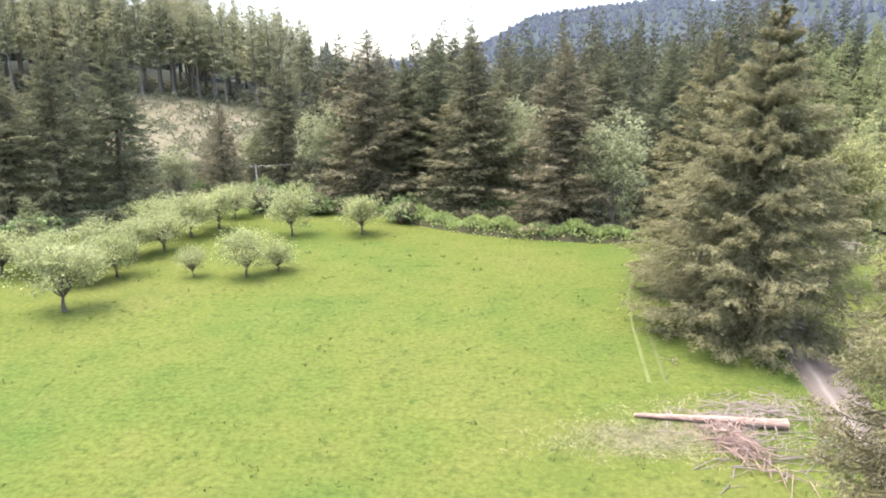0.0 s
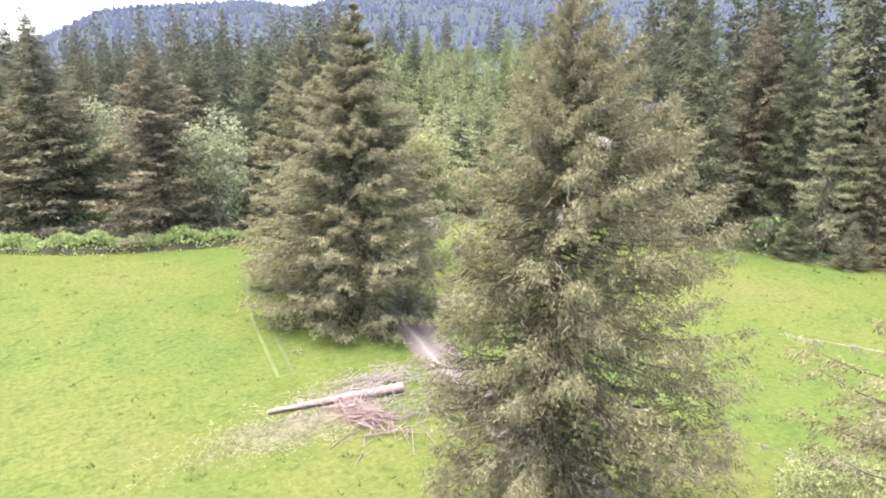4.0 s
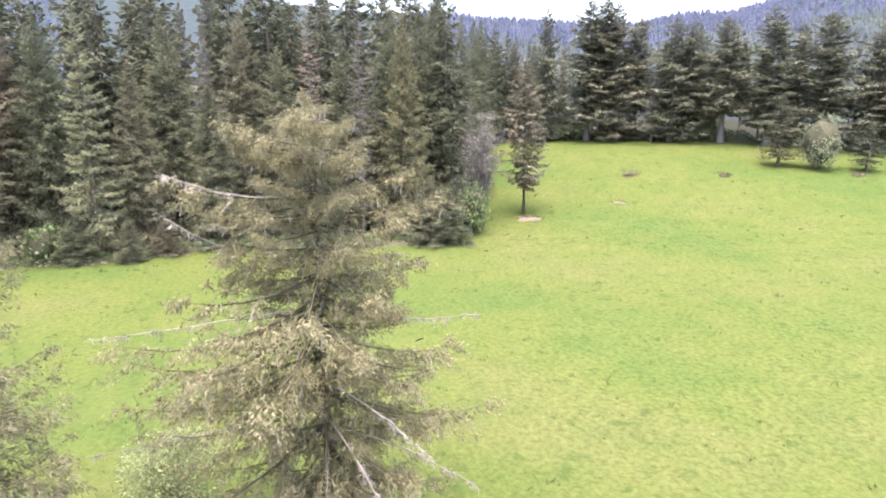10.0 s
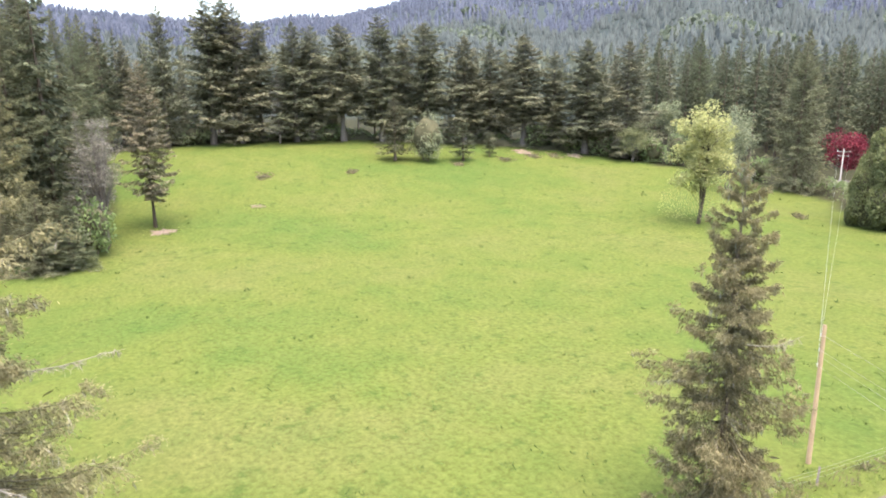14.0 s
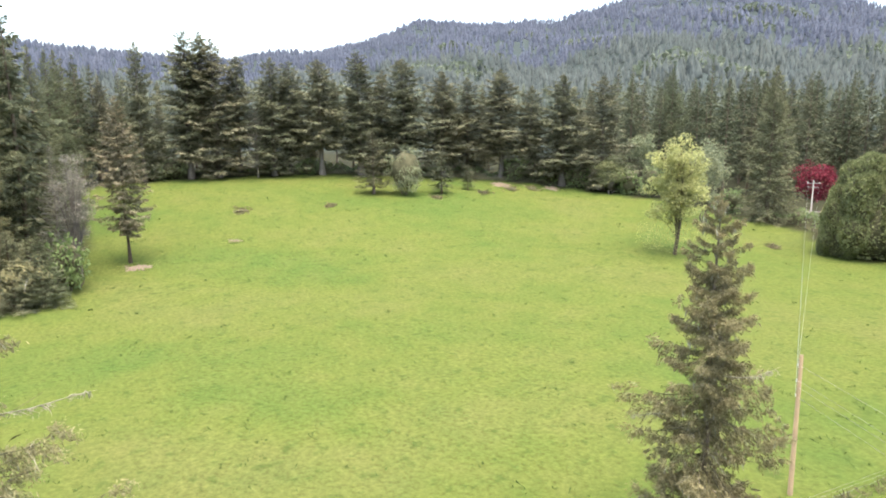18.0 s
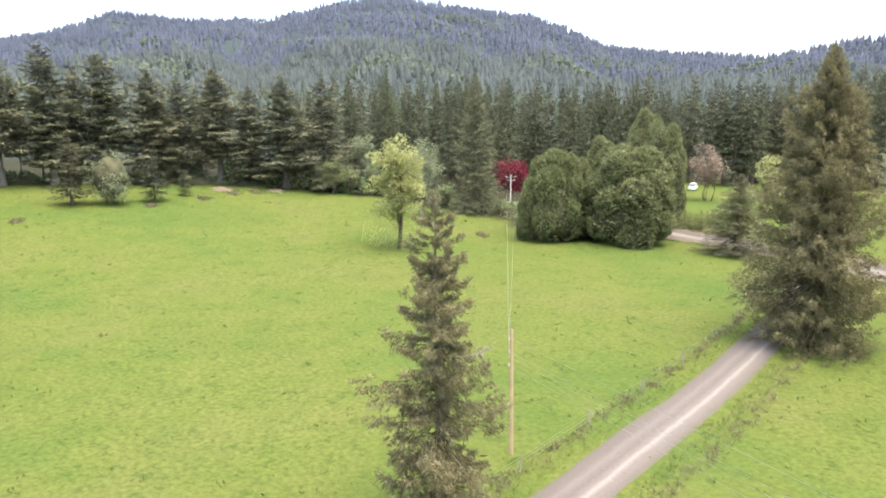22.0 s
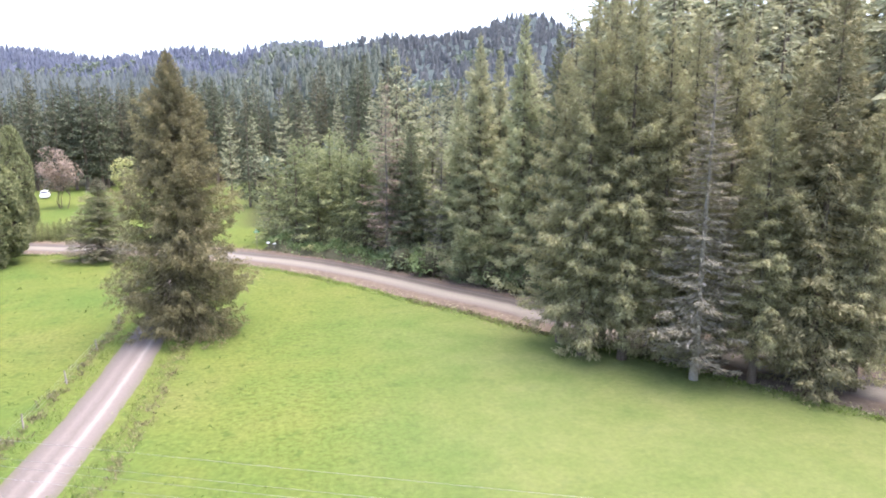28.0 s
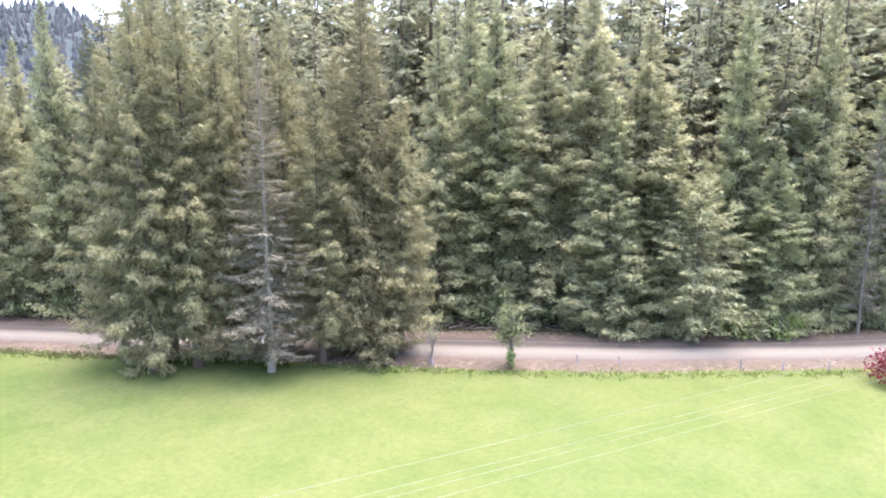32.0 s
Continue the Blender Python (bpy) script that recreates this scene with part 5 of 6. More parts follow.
woods(178, 206, 165, 320, 40, BACK_LIGHT + BACK_LO[:1], 22, 30, "fir on the wooded slope", "woods on the slope")
woods(18, 58, 300, 440, 56, SAPLINGS, 12, 19, "bushy bright green young fir on the slope", "young firs on the slope", 4.5, 0.24, 0.31)
far_leafy("plantation_brush", 380, sector(18, 60, 112, 300), 2, 6, FAR_YOUNG, "light green brush between young firs on the slope", 21, 44, 0.5, 0.15)
far_leafy("young_plantation", 800, sector(18, 58, 260, 480), 6, 11, FAR_YOUNG, "green young conifer plantation on a slope", 1, 60, 0.27, 0.12)
far_woods("hill_woods", 800, sector(318, 382, 335, 700), 24, 34, FAR_FIR, "dark conifer woods on the hill", 2, 7, 8)
far_woods("valley_woods", 1500, sector(96, 192, 335, 640), 20, 30, FAR_FIR, "dark conifer woods across the valley", 3, 7, 8)
far_woods("slope_woods", 5200, sector(176, 268, 310, 1150), 8, 15, HAZY_SLOPE_FIR, "conifer woods on the steep slope, greyed for haze", 4, 5, 7, 0.30)
far_leafy("slope_leafy_trees", 900, sector(176, 215, 200, 700, 0.5, 0.03), 6, 11, MOUNTAIN_LEAF, "pale leafy trees among conifers on the slope", 5, 40)
far_woods("lower_mountain_woods", 6500, sector(93, 186, 580, 1150), 11, 20, HAZY_MOUNTAIN_GREEN, "green conifer forest on the lower mountain, greyed for haze", 16, 2, 6, 0.25)
far_woods("mountain_woods", 11000, sector(88, 186, 1100, 2280), 13, 24, HAZY_MOUNTAIN_FIR, "conifer forest on the mountain, tinted blue for haze", 6, 3, 6, 0.23)
far_leafy("mountain_leafy_trees", 2600, sector(100, 186, 600, 1650, 0.6, 0.012), 12, 20, MOUNTAIN_LEAF, "pale leafy trees on the mountain", 7, 16)
far_woods("far_mountain_woods", 8000, sector(-5, 62, 480, 3050, 0.6), 11, 20, HAZY_RIDGE_FIR, "conifer forest on far hills, tinted blue for haze", 8, 2, 6, 0.24)
far_leafy("clearing_brush", 900, sector(318, 348, 165, 275), 1.5, 5, CLEARING, "pale leafy brush on the cleared slope", 9, 50, 0.55, 0.15)

# ---- orchard ----
ORCHARD = [(330.0, 73.5, 7.8, 5.4, 0), (333.8, 85, 6.0, 4.1, 1), (339.4, 81, 4.1, 2.4, 2), (343.7, 78.5, 6.3, 4.3, 2), (346.2, 80, 3.9, 3.4, 1), (353.4, 98, 6.5, 5.0, 0), (347.5, 100, 8.2, 4.8, 1), (337.5, 95.5, 5.9, 4.8, 2), (335.4, 93, 5.8, 4.8, 0), (332.4, 92, 6.0, 4.8, 1), (339.6, 103, 7.1, 5.5, 2), (341.8, 107, 6.9, 5.5, 0), (337.0, 106, 6.3, 5.0, 1), (329.2, 88, 6.0, 4.6, 0), (326.5, 92, 5.9, 4.3, 1), (343.2, 116, 6.5, 4.8, 2), (331.6, 83, 5.2, 4.1, 2)]
for az, d, top, r, k in ORCHARD:
    plant(APPLES[k], az, d, top, r, "pale green apple tree in blossom on grass", "tree", "apple trees in the orchard")
for az, d, top, r, k in [(357.1, 106, 5.0, 3.2, 0), (345.2, 119, 6.0, 3.6, 1), (349.5, 116, 4.2, 3.6, 0), (328.2, 98, 7, 3.8, 1), (352, 118, 3.4, 3.6, 1)]:
    plant(SHRUBS[k], az, d, top, r, "green rounded shrub behind the apple trees", "shrub", "shrubs behind the orchard")
plant(YOUNGS[0], 328.6, 94, 9, 2.8, "light green young conifer beside the orchard", "tree")
plant(broadleaf("flowering_shrub", 305, 5.2, 2.6, 4200, 0.16, APPLE, stems=3, trunk=0.05, clumps=36, blossom=BLOSSOM, fill=0.4), 65.6, 34, 5.6, 2.9, "pale blossoming shrub beside the drive", "shrub")


def leaf_bank(name, pts, width, height, n, leaf, material, label, seed, category="hedge"):
    """A low rambling bank of leaves along a line, over a dark filler mound that stands in for shade."""
    rng = np.random.default_rng(seed)
    c = curve_points(pts, 1.0)
    t = unit(np.gradient(c, axis=0))
    nrm = np.stack([t[:, 1], -t[:, 0]], 1)
    k = rng.uniform(0, len(c) - 1.001, n)
    i = k.astype(int)
    f = (k - i)[:, None]
    p = c[i] * (1 - f) + c[i + 1] * f
    off = rng.normal(size=n) * 0.42
    hump = 0.65 + 0.35 * np.sin(k * 0.9 + seed) * np.sin(k * 0.37)
    off = np.clip(off, -1, 1)
    x, y = p[:, 0] + nrm[i, 0] * off * width / 2, p[:, 1] + nrm[i, 1] * off * width / 2
    z = ground_z(x, y) + height * hump * np.sqrt(np.clip(1 - off ** 2, 0, 1)) * rng.uniform(0.75, 1.1, n)
    way = unit(np.stack([nrm[i, 0] * off, nrm[i, 1] * off, np.full(n, 0.5)], 1) + rng.normal(size=(n, 3)) * 0.7)
    ln = leaf * rng.uniform(0.6, 1.4, n)
    ob = np_part(name, *kites(np.stack([x, y, z], 1), way, ln, ln * 0.6, rng), material)
    us = np.linspace(-0.9, 0.9, 7)
    X = c[:, None, 0] + nrm[:, None, 0] * us * width / 2
    Y = c[:, None, 1] + nrm[:, None, 1] * us * width / 2
    hump = 0.65 + 0.35 * np.sin(np.arange(len(c)) * 0.9 + seed) * np.sin(np.arange(len(c)) * 0.37)
    Z = ground_z(X, Y) - 0.05 + 0.72 * height * hump[:, None] * (1 - us ** 2 / 0.81)
    idx = np.arange(X.size).reshape(X.shape)
    F = np.stack([idx[:-1, :-1], idx[:-1, 1:], idx[1:, 1:], idx[1:, :-1]], -1).reshape(-1, 4)
    np_part("stems", np.stack([X, Y, Z], -1).reshape(-1, 3), F, INNER_SHADE, ob, "dark filler mound under the leaves, coloured for their shade", True)
    return tagged(ob, label, category, kind="stuff")


def polar_line(pairs):
    return [spot(a, d)[:2] for a, d in pairs]


leaf_bank("bramble_hedge", polar_line([(356.5, 111), (359.5, 105), (3.5, 100), (8.5, 97), (13.5, 96), (18, 98)]), 5.0, 2.4, 10000, 0.5, BRAMBLE, "low rambling bright green bramble hedge along the meadow", 3)
leaf_bank("bramble_hedge", polar_line([(344, 128), (348, 122), (352, 118), (356, 114)]), 4.0, 1.6, 2200, 0.45, BRAMBLE, "low green brambles behind the apple trees", 4)
leaf_bank("bramble_bank", polar_line([(181.5, 119), (184, 113), (186.5, 108.5), (189, 104), (192, 98.5)]), 5.0, 2.6, 3200, 0.45, SHRUB, "green brambles on the road's far bank", 5)
leaf_bank("bramble_bank", polar_line([(246.5, 71), (249, 72), (252, 74), (255, 76.5)]), 4.0, 2.2, 2200, 0.42, BRAMBLE, "bright green brambles below the firs by the road", 6)
leaf_bank("bramble_bank", polar_line([(257, 80), (261, 83), (265, 87)]), 3.5, 1.8, 1500, 0.42, SHRUB, "green brambles below the firs by the road", 7)
leaf_bank("verge_bushes", polar_line([(147.5, 152), (150, 152), (153, 140), (155, 133)]), 4.5, 3.2, 1700, 0.5, SHRUB, "leafy green bushes behind the power pole", 8)
leaf_bank("woods_understory", polar_line([(340, 138), (346, 134), (352, 128), (358, 119), (4, 112), (10, 107), (16, 108)]), 7.0, 4.0, 3600, 0.6, SHRUB, "leafy understory below the firs behind the meadow", 12)
leaf_bank("woods_understory", polar_line([(322, 112), (327, 112), (332, 117), (337, 126)]), 6.0, 3.4, 2200, 0.55, SHRUB, "leafy understory below the spruces", 13)
leaf_bank("fern_edge", polar_line([(50, 100), (54, 99), (58, 97.5), (63, 95.5), (68, 96), (73, 96), (79, 94), (85, 93), (88, 92.5)]), 3.0, 1.3, 3600, 0.4, SHRUB, "low ferns and shrubs at the edge of the woods", 9)
leaf_bank("hill_understory", polar_line([(99, 180), (106, 178), (114, 178), (122, 178), (130, 176), (137, 174)]), 5.0, 3.0, 4200, 0.6, SHRUB, "leafy understory below the firs on the crest", 10)

for az, d, top, r, k in [(183.5, 116, 4, 3, 0), (192.2, 98.0, 4.5, 3, 1), (194.5, 94.0, 5, 3, 0), (197.5, 90.0, 4.5, 2.8, 1), (200, 87.5, 5, 3, 0), (203, 85.0, 4.5, 2.8, 1), (206, 83.0, 4, 2.6, 0), (209.5, 80.5, 4.5, 2.8, 1), (213, 79.0, 4, 2.6, 0), (217, 78.0, 4.5, 2.6, 1), (221, 77.0, 4, 2.6, 0), (226, 76.5, 4, 2.6, 1), (231, 76.0, 4.5, 2.6, 0), (236, 71.5, 3.6, 2.4, 1), (241, 72.5, 4, 2.6, 0), (244.5, 73, 4, 2.6, 1)]:
    plant(SHRUBS[k], az, d, top, r, "dark green shrub below the firs by the road", "shrub", "shrubs along the road")
for az, d, top, r, k in [(100.5, 176, 6, 4, 0), (111, 175, 5, 3.5, 1), (117.5, 176, 6, 3.6, 0), (128, 176, 7, 4.5, 1), (131, 175, 6, 3.6, 0), (133.4, 173, 6.5, 4, 1), (139.3, 168, 9, 3.6, 0), (137.3, 169, 7, 4, 1), (141.8, 165, 6, 4, 0), (145, 158, 6, 3.6, 1)]:
    plant(SHRUBS[k], az, d, top, r, "leafy green bush below the firs", "shrub", "bushes at the pasture's end")
BRAMBLES = broadleaf("bramble_bush", 125, 4, 2.6, 1300, 0.34, BRAMBLE, stems=3, trunk=-0.2, clumps=26, core=0.55)
for az, d, top, r in [(253.6, 72.8, 3.0, 2.6), (256.0, 74, 3.4, 2.8), (258.6, 75.4, 3.2, 2.6)]:
    plant(BRAMBLES, az, d, top, r, "bright green bramble bush below the firs by the road", "shrub", "brambles along the road")
plant(broadleaf("red_shrub", 306, 3.2, 2.2, 1800, 0.22, RED, stems=4, trunk=-0.1, clumps=24), 266.4, 66, 3.4, 2.2, "dark red leafy shrub beside the road", "shrub")
plant(broadleaf("twiggy_sapling", 307, 6, 1.5, 160, 0.2, APPLE, trunk=0.3, clumps=18, bark=DEAD), 230.9, 58.6, 6.2, 1.6, "twiggy sapling with few leaves at the road's edge", "tree")
for i in range(9):
    plant(YOUNGS[i % 2], 163.9 + i * 0.42, 141 + (i * 7) % 5, 3.2 + (i * 3) % 4 * 0.3, 1.3, "small planted conifer in a row beyond the road", "tree", "row of small conifers")


# ---- fallen log ----
def fallen_log():
    a, b = Vector(spot(17.3, 42.9)), Vector(spot(29.3, 45.2))
    thing = new("fallen_log")
    n = 15
    rng = np.random.default_rng(5)
    q = np.linspace(0, 1, n)
    P = np.array([list(a.lerp(b, t)) for t in q])
    P[:, 2] += 0.22 + 0.12 * q + rng.normal(size=n) * 0.01
    rad = 0.15 + 0.22 * q + rng.normal(size=n) * 0.012
    v, f = tubes(P[None], rad[None], 12)
    np_part("trunk", v, f, LOGWOOD, thing, smooth_it=True)
    for k, nm in ((0, "cut_end"), (-1, "cut_end")):
        w = v.reshape(n, 12, 3)[k]
        cap = np.concatenate([w, w.mean(0, keepdims=True) + (P[0] - P[1] if k == 0 else P[-1] - P[-2]) * 0.03])
        np_part(nm, cap, [(i, (i + 1) % 12, 12) for i in range(12)], STRAWWOOD, thing, "pale sawn end grain")
    axis = unit(P[-1] - P[0])
    side = np.array([axis[1], -axis[0], 0])
    for i in range(26):
        t = rng.uniform(0.05, 0.95)
        st = P[0] + (P[-1] - P[0]) * t
        sg = rng.choice([-1, 1])
        d = unit(side * sg * rng.uniform(0.4, 1.0) + np.array([0, 0, rng.uniform(0.1, 0.9)]) + axis * rng.uniform(-0.5, 0.5))
        L = rng.uniform(0.4, 1.0) if t < 0.5 else rng.uniform(0.8, 2.0)
        qq = np.linspace(0, 1, 4)[:, None]
        path = st + d * L * qq + np.array([0, 0, -0.3]) * L * qq ** 2
        np_part("branch_stub", *tubes(path[None], np.array([[0.05, 0.04, 0.03, 0.012]]), 5), DEAD, thing)
    return tagged(thing, "long fallen trunk with broken stubs on dry grass", "log")


STRAWWOOD = rough_stuff("end_grain", [(0.42, 0.34, 0.24), (0.55, 0.46, 0.34)], 8.0)
fallen_log()


def brush_pile(name, az, d, r_along, r_across, turn, n, h, label, seed, mat):
    """A tangle of dead limbs on the ground."""
    rng = np.random.default_rng(seed)
    x0, y0, _ = spot(az, d)
    ca, sa = math.cos(radians(turn)), math.sin(radians(turn))
    u, w = rng.normal(size=n) * 0.5, rng.normal(size=n) * 0.5
    x = x0 + ca * u * r_along - sa * w * r_across
    y = y0 + sa * u * r_along + ca * w * r_across
    z = ground_z(x, y) + rng.uniform(0.02, h, n) * np.exp(-(u ** 2 + w ** 2))
    st = np.stack([x, y, z], 1)
    ang = radians(turn) + rng.normal(size=n) * 0.7
    d_ = np.stack([np.cos(ang), np.sin(ang), rng.normal(size=n) * 0.22 + 0.05], 1)
    L = rng.uniform(0.5, 2.6, n)
    q = np.linspace(-0.5, 0.5, 4)
    P = st[:, None] + d_[:, None] * (L[:, None] * q)[..., None]
    P[:, :, 2] += 0.10 * L[:, None] * (0.25 - q ** 2)
    P[..., 2] = np.maximum(P[..., 2], ground_z(P[..., 0], P[..., 1]) + 0.02)
    R = rng.uniform(0.015, 0.045, (n, 1)) * np.array([1.1, 1.0, 0.8, 0.35])
    ob = np_part(name, *tubes(P, R, 4), mat)
    return tagged(ob, label, "branches", kind="stuff")


brush_pile("brush_pile", 25.9, 41.3, 3.6, 1.3, -75, 190, 0.9, "heap of reddish-brown broken limbs by the log", 1, DEADRED)
brush_pile("brush_pile", 27.3, 46.3, 5.5, 2.6, 10, 170, 0.5, "grey dead limbs strewn behind the log", 2, DEAD)
brush_pile("brush_pile", 30.8, 42.3, 5.0, 3.0, 20, 120, 0.5, "grey dead limbs strewn under the spruce", 3, DEAD)
brush_pile("road_debris", 198, 89, 24, 2.0, 123, 170, 0.5, "dead limbs and slash along the road's far bank", 4, DEADRED)
brush_pile("road_debris", 226, 72.5, 30, 2.0, 122, 260, 0.5, "dead limbs and slash along the road's far bank", 5, DEADRED)
brush_pile("road_debris", 250, 75.0, 20, 2.0, 131, 120, 0.4, "pale dead limbs along the road's far bank", 6, DEAD)


# ---- grass ----
def blades(name, place, n, per, tall, material, label, seed, lean=0.6, wide=0.14):
    rng = np.random.default_rng(seed)
    x, y, s = place(rng, n)
    n = len(x)
    x = np.repeat(x, per) + rng.normal(size=n * per) * 0.16 * np.repeat(s, per)
    y = np.repeat(y, per) + rng.normal(size=n * per) * 0.16 * np.repeat(s, per)
    ln = tall * np.repeat(s, per) * rng.uniform(0.5, 1.2, n * per)
    way = unit(rng.normal(size=(n * per, 3)) * np.array([lean, lean, 0.1]) + np.array([0, 0, 0.75]))
    z = ground_z(x, y) - 0.02
    return tagged(np_part(name, *kites(np.stack([x, y, z], 1), way, ln, ln * wide * 2, rng, 0.5), material), label, "grass", kind="stuff")


def field(az0, az1, d0, d1):
    def place(rng, n):
        az = rng.uniform(az0, az1, n)
        d = np.sqrt(rng.uniform(d0 * d0, d1 * d1, n))
        ok = d < np.interp(az % 360, EDGE_AZ, EDGE_D) - 1
        az, d = az[ok], d[ok]
        x, y = d * np.sin(np.radians(az)), d * np.cos(np.radians(az))
        ok = away_from_roads(x, y)
        return x[ok], y[ok], rng.uniform(0.6, 1.5, ok.sum()) ** 1.5
    return place


_dl, _rl = curve_points(DRIVE_LINE, 2.0), curve_points(ROAD_LINE, 2.0)


def away_from_roads(x, y):
    d1 = np.min(np.hypot(x[:, None] - _dl[None, :, 0], y[:, None] - _dl[None, :, 1]), axis=1)
    d2 = np.min(np.hypot(x[:, None] - _rl[None, :, 0], y[:, None] - _rl[None, :, 1]), axis=1)
    return (d1 > 3.0) & (d2 > 4.6)


def beside(line, off, spread, a0=0.0, a1=1.0):
    c = curve_points(line, 0.5)
    c = c[int(a0 * len(c)):int(a1 * len(c))]
    t = unit(np.gradient(c, axis=0))
    nr = np.stack([t[:, 1], -t[:, 0]], 1)

    def place(rng, n):
        i = rng.integers(0, len(c), n)
        o = off + rng.normal(size=n) * spread
        return c[i, 0] + nr[i, 0] * o, c[i, 1] + nr[i, 1] * o, rng.uniform(0.5, 1.4, n)
    return place


def patch(az, d, ra, rb, turn):
    x0, y0, _ = spot(az, d)
    ca, sa = math.cos(radians(turn)), math.sin(radians(turn))

    def place(rng, n):
        u, w = rng.normal(size=n) * 0.45 * ra, rng.normal(size=n) * 0.45 * rb
        return x0 + ca * u - sa * w, y0 + sa * u + ca * w, rng.uniform(0.5, 1.3, n)
    return place


blades("meadow_tufts", field(-40, 180, 30, 75), 2300, 9, 0.16, DARK_BLADES, "tufts of darker grass in the meadow", 1)
blades("far_meadow_tufts", field(-35, 180, 75, 172), 2000, 7, 0.24, DARK_BLADES, "tufts of darker grass in the meadow", 2)
blades("dry_grass_patch", patch(20.2, 40.9, 7.0, 2.6, 0), 2600, 6, 0.38, STRAW, "flattened pale dry grass round the log", 3, 2.6, 0.03)
blades("dry_grass_patch", patch(25.3, 47.2, 8, 2.2, 8), 1100, 4, 0.35, STRAW, "pale dry grass behind the log", 4, 2.6, 0.03)
blades("drive_verge", beside(DRIVE_LINE, 2.7, 0.35), 1800, 6, 0.24, BLADES, "long grass along the drive", 5, 0.6, 0.09)
blades("drive_verge", beside(DRIVE_LINE, -2.9, 0.4), 1800, 6, 0.24, BLADES, "long grass along the drive", 12, 0.6, 0.09)
blades("drive_verge_dry", beside(DRIVE_LINE, -3.3, 0.5, 0.1, 0.6), 700, 6, 0.24, WEEDS, "dry weeds along the drive", 6, 0.9, 0.07)
blades("fence_weeds", beside(DRIVE_LINE, 4.0, 0.35, 0.05, 0.6), 850, 8, 0.38, WEEDS, "tall grey-green weeds along the fence line", 7, 0.6, 0.08)
blades("ditch_weeds", beside(DRIVE_LINE, -4.2, 0.35, 0.1, 0.5), 600, 8, 0.32, WEEDS, "grey-brown weeds in the ditch", 8, 0.8, 0.08)
blades("road_verge", beside(ROAD_LINE, 5.2, 0.7, 0.15, 0.9), 1500, 5, 0.24, STRAW, "dry grass along the road's edge", 9, 1.0)
blades("road_verge_green", beside(ROAD_LINE, 6.3, 0.5, 0.15, 0.9), 3600, 5, 0.26, BLADES, "long grass along the road's edge", 10, 0.8)
blades("verge_weeds", beside(ROAD_LINE, 5.9, 0.4, 0.44, 0.54), 420, 8, 0.42, WEEDS, "clumps of olive weeds at the road's edge", 13, 0.8, 0.08)
blades("far_verge_weeds", beside(ROAD_LINE, -5.0, 0.6, 0.1, 0.95), 1200, 5, 0.45, WEEDS, "weeds along the road's far edge", 11, 0.9)


def wheel_track(pts, seed):
    c = curve_points(pts, 1.0)
    t = unit(np.gradient(c, axis=0))
    for k, o in enumerate((-0.62, 0.62)):
        line = c + np.stack([t[:, 1], -t[:, 0]], 1) * o
        strip("wheel_track", [tuple(p) for p in line[::3]], 0.26, TRACK, 0.02, "pale flattened grass of a wheel track", 0.16, seed + k, 0.01)


wheel_track(polar_line([(17.5, 86), (17.1, 81), (16.75, 72.4), (17.1, 63), (18.1, 55), (19.1, 49)]), 20)


# ---- mounds and bare soil ----
def mound(az, d, r, h, label, seed, mat):
    rng = np.random.default_rng(seed)
    x0, y0, z0 = spot(az, d)
    bm = bmesh.new()
    bmesh.ops.create_icosphere(bm, subdivisions=3, radius=1.0)
    for v in bm.verts:
        k = 1 + 0.28 * noise.noise(v.co * 1.7 + Vector((seed, 0, 0))) + 0.12 * noise.noise(v.co * 5)
        v.co = Vector((v.co.x * r * k, v.co.y * r * 0.7 * k, v.co.z * h * k * (0.5 + noise.noise(v.co * 3.1 + Vector((0, seed, 0))))))
    me = bpy.data.meshes.new("soil_mound")
    bm.to_mesh(me)
    bm.free()
    me.materials.append(mat)
    ob = new("soil_mound", me)
    ob.matrix_basis = pose(x0, y0, z0, 0, 0, rng.uniform(0, 180))
    return tagged(ob, label, "mound")


for az, d, r, h, s in [(105.5, 138, 2.6, 0.5, 1), (112.6, 140, 2.0, 0.3, 2), (125.5, 156, 2.4, 0.6, 3), (127.8, 162, 3.0, 0.5, 4), (121.6, 148, 1.6, 0.6, 5), (148.3, 125, 1.8, 0.3, 6), (129.6, 165, 2.4, 0.4, 7)]:
    mound(az, d, r * 0.55, h, "low brown weedy soil mound in the meadow", s, WEEDSOIL)
    blades("mound_weeds", patch(az, d, r * 1.5, r * 0.8, 90 - az), 60, 6, 0.5, WEEDS, "clump of brownish weeds on a mound", s + 40, 0.8, 0.12)
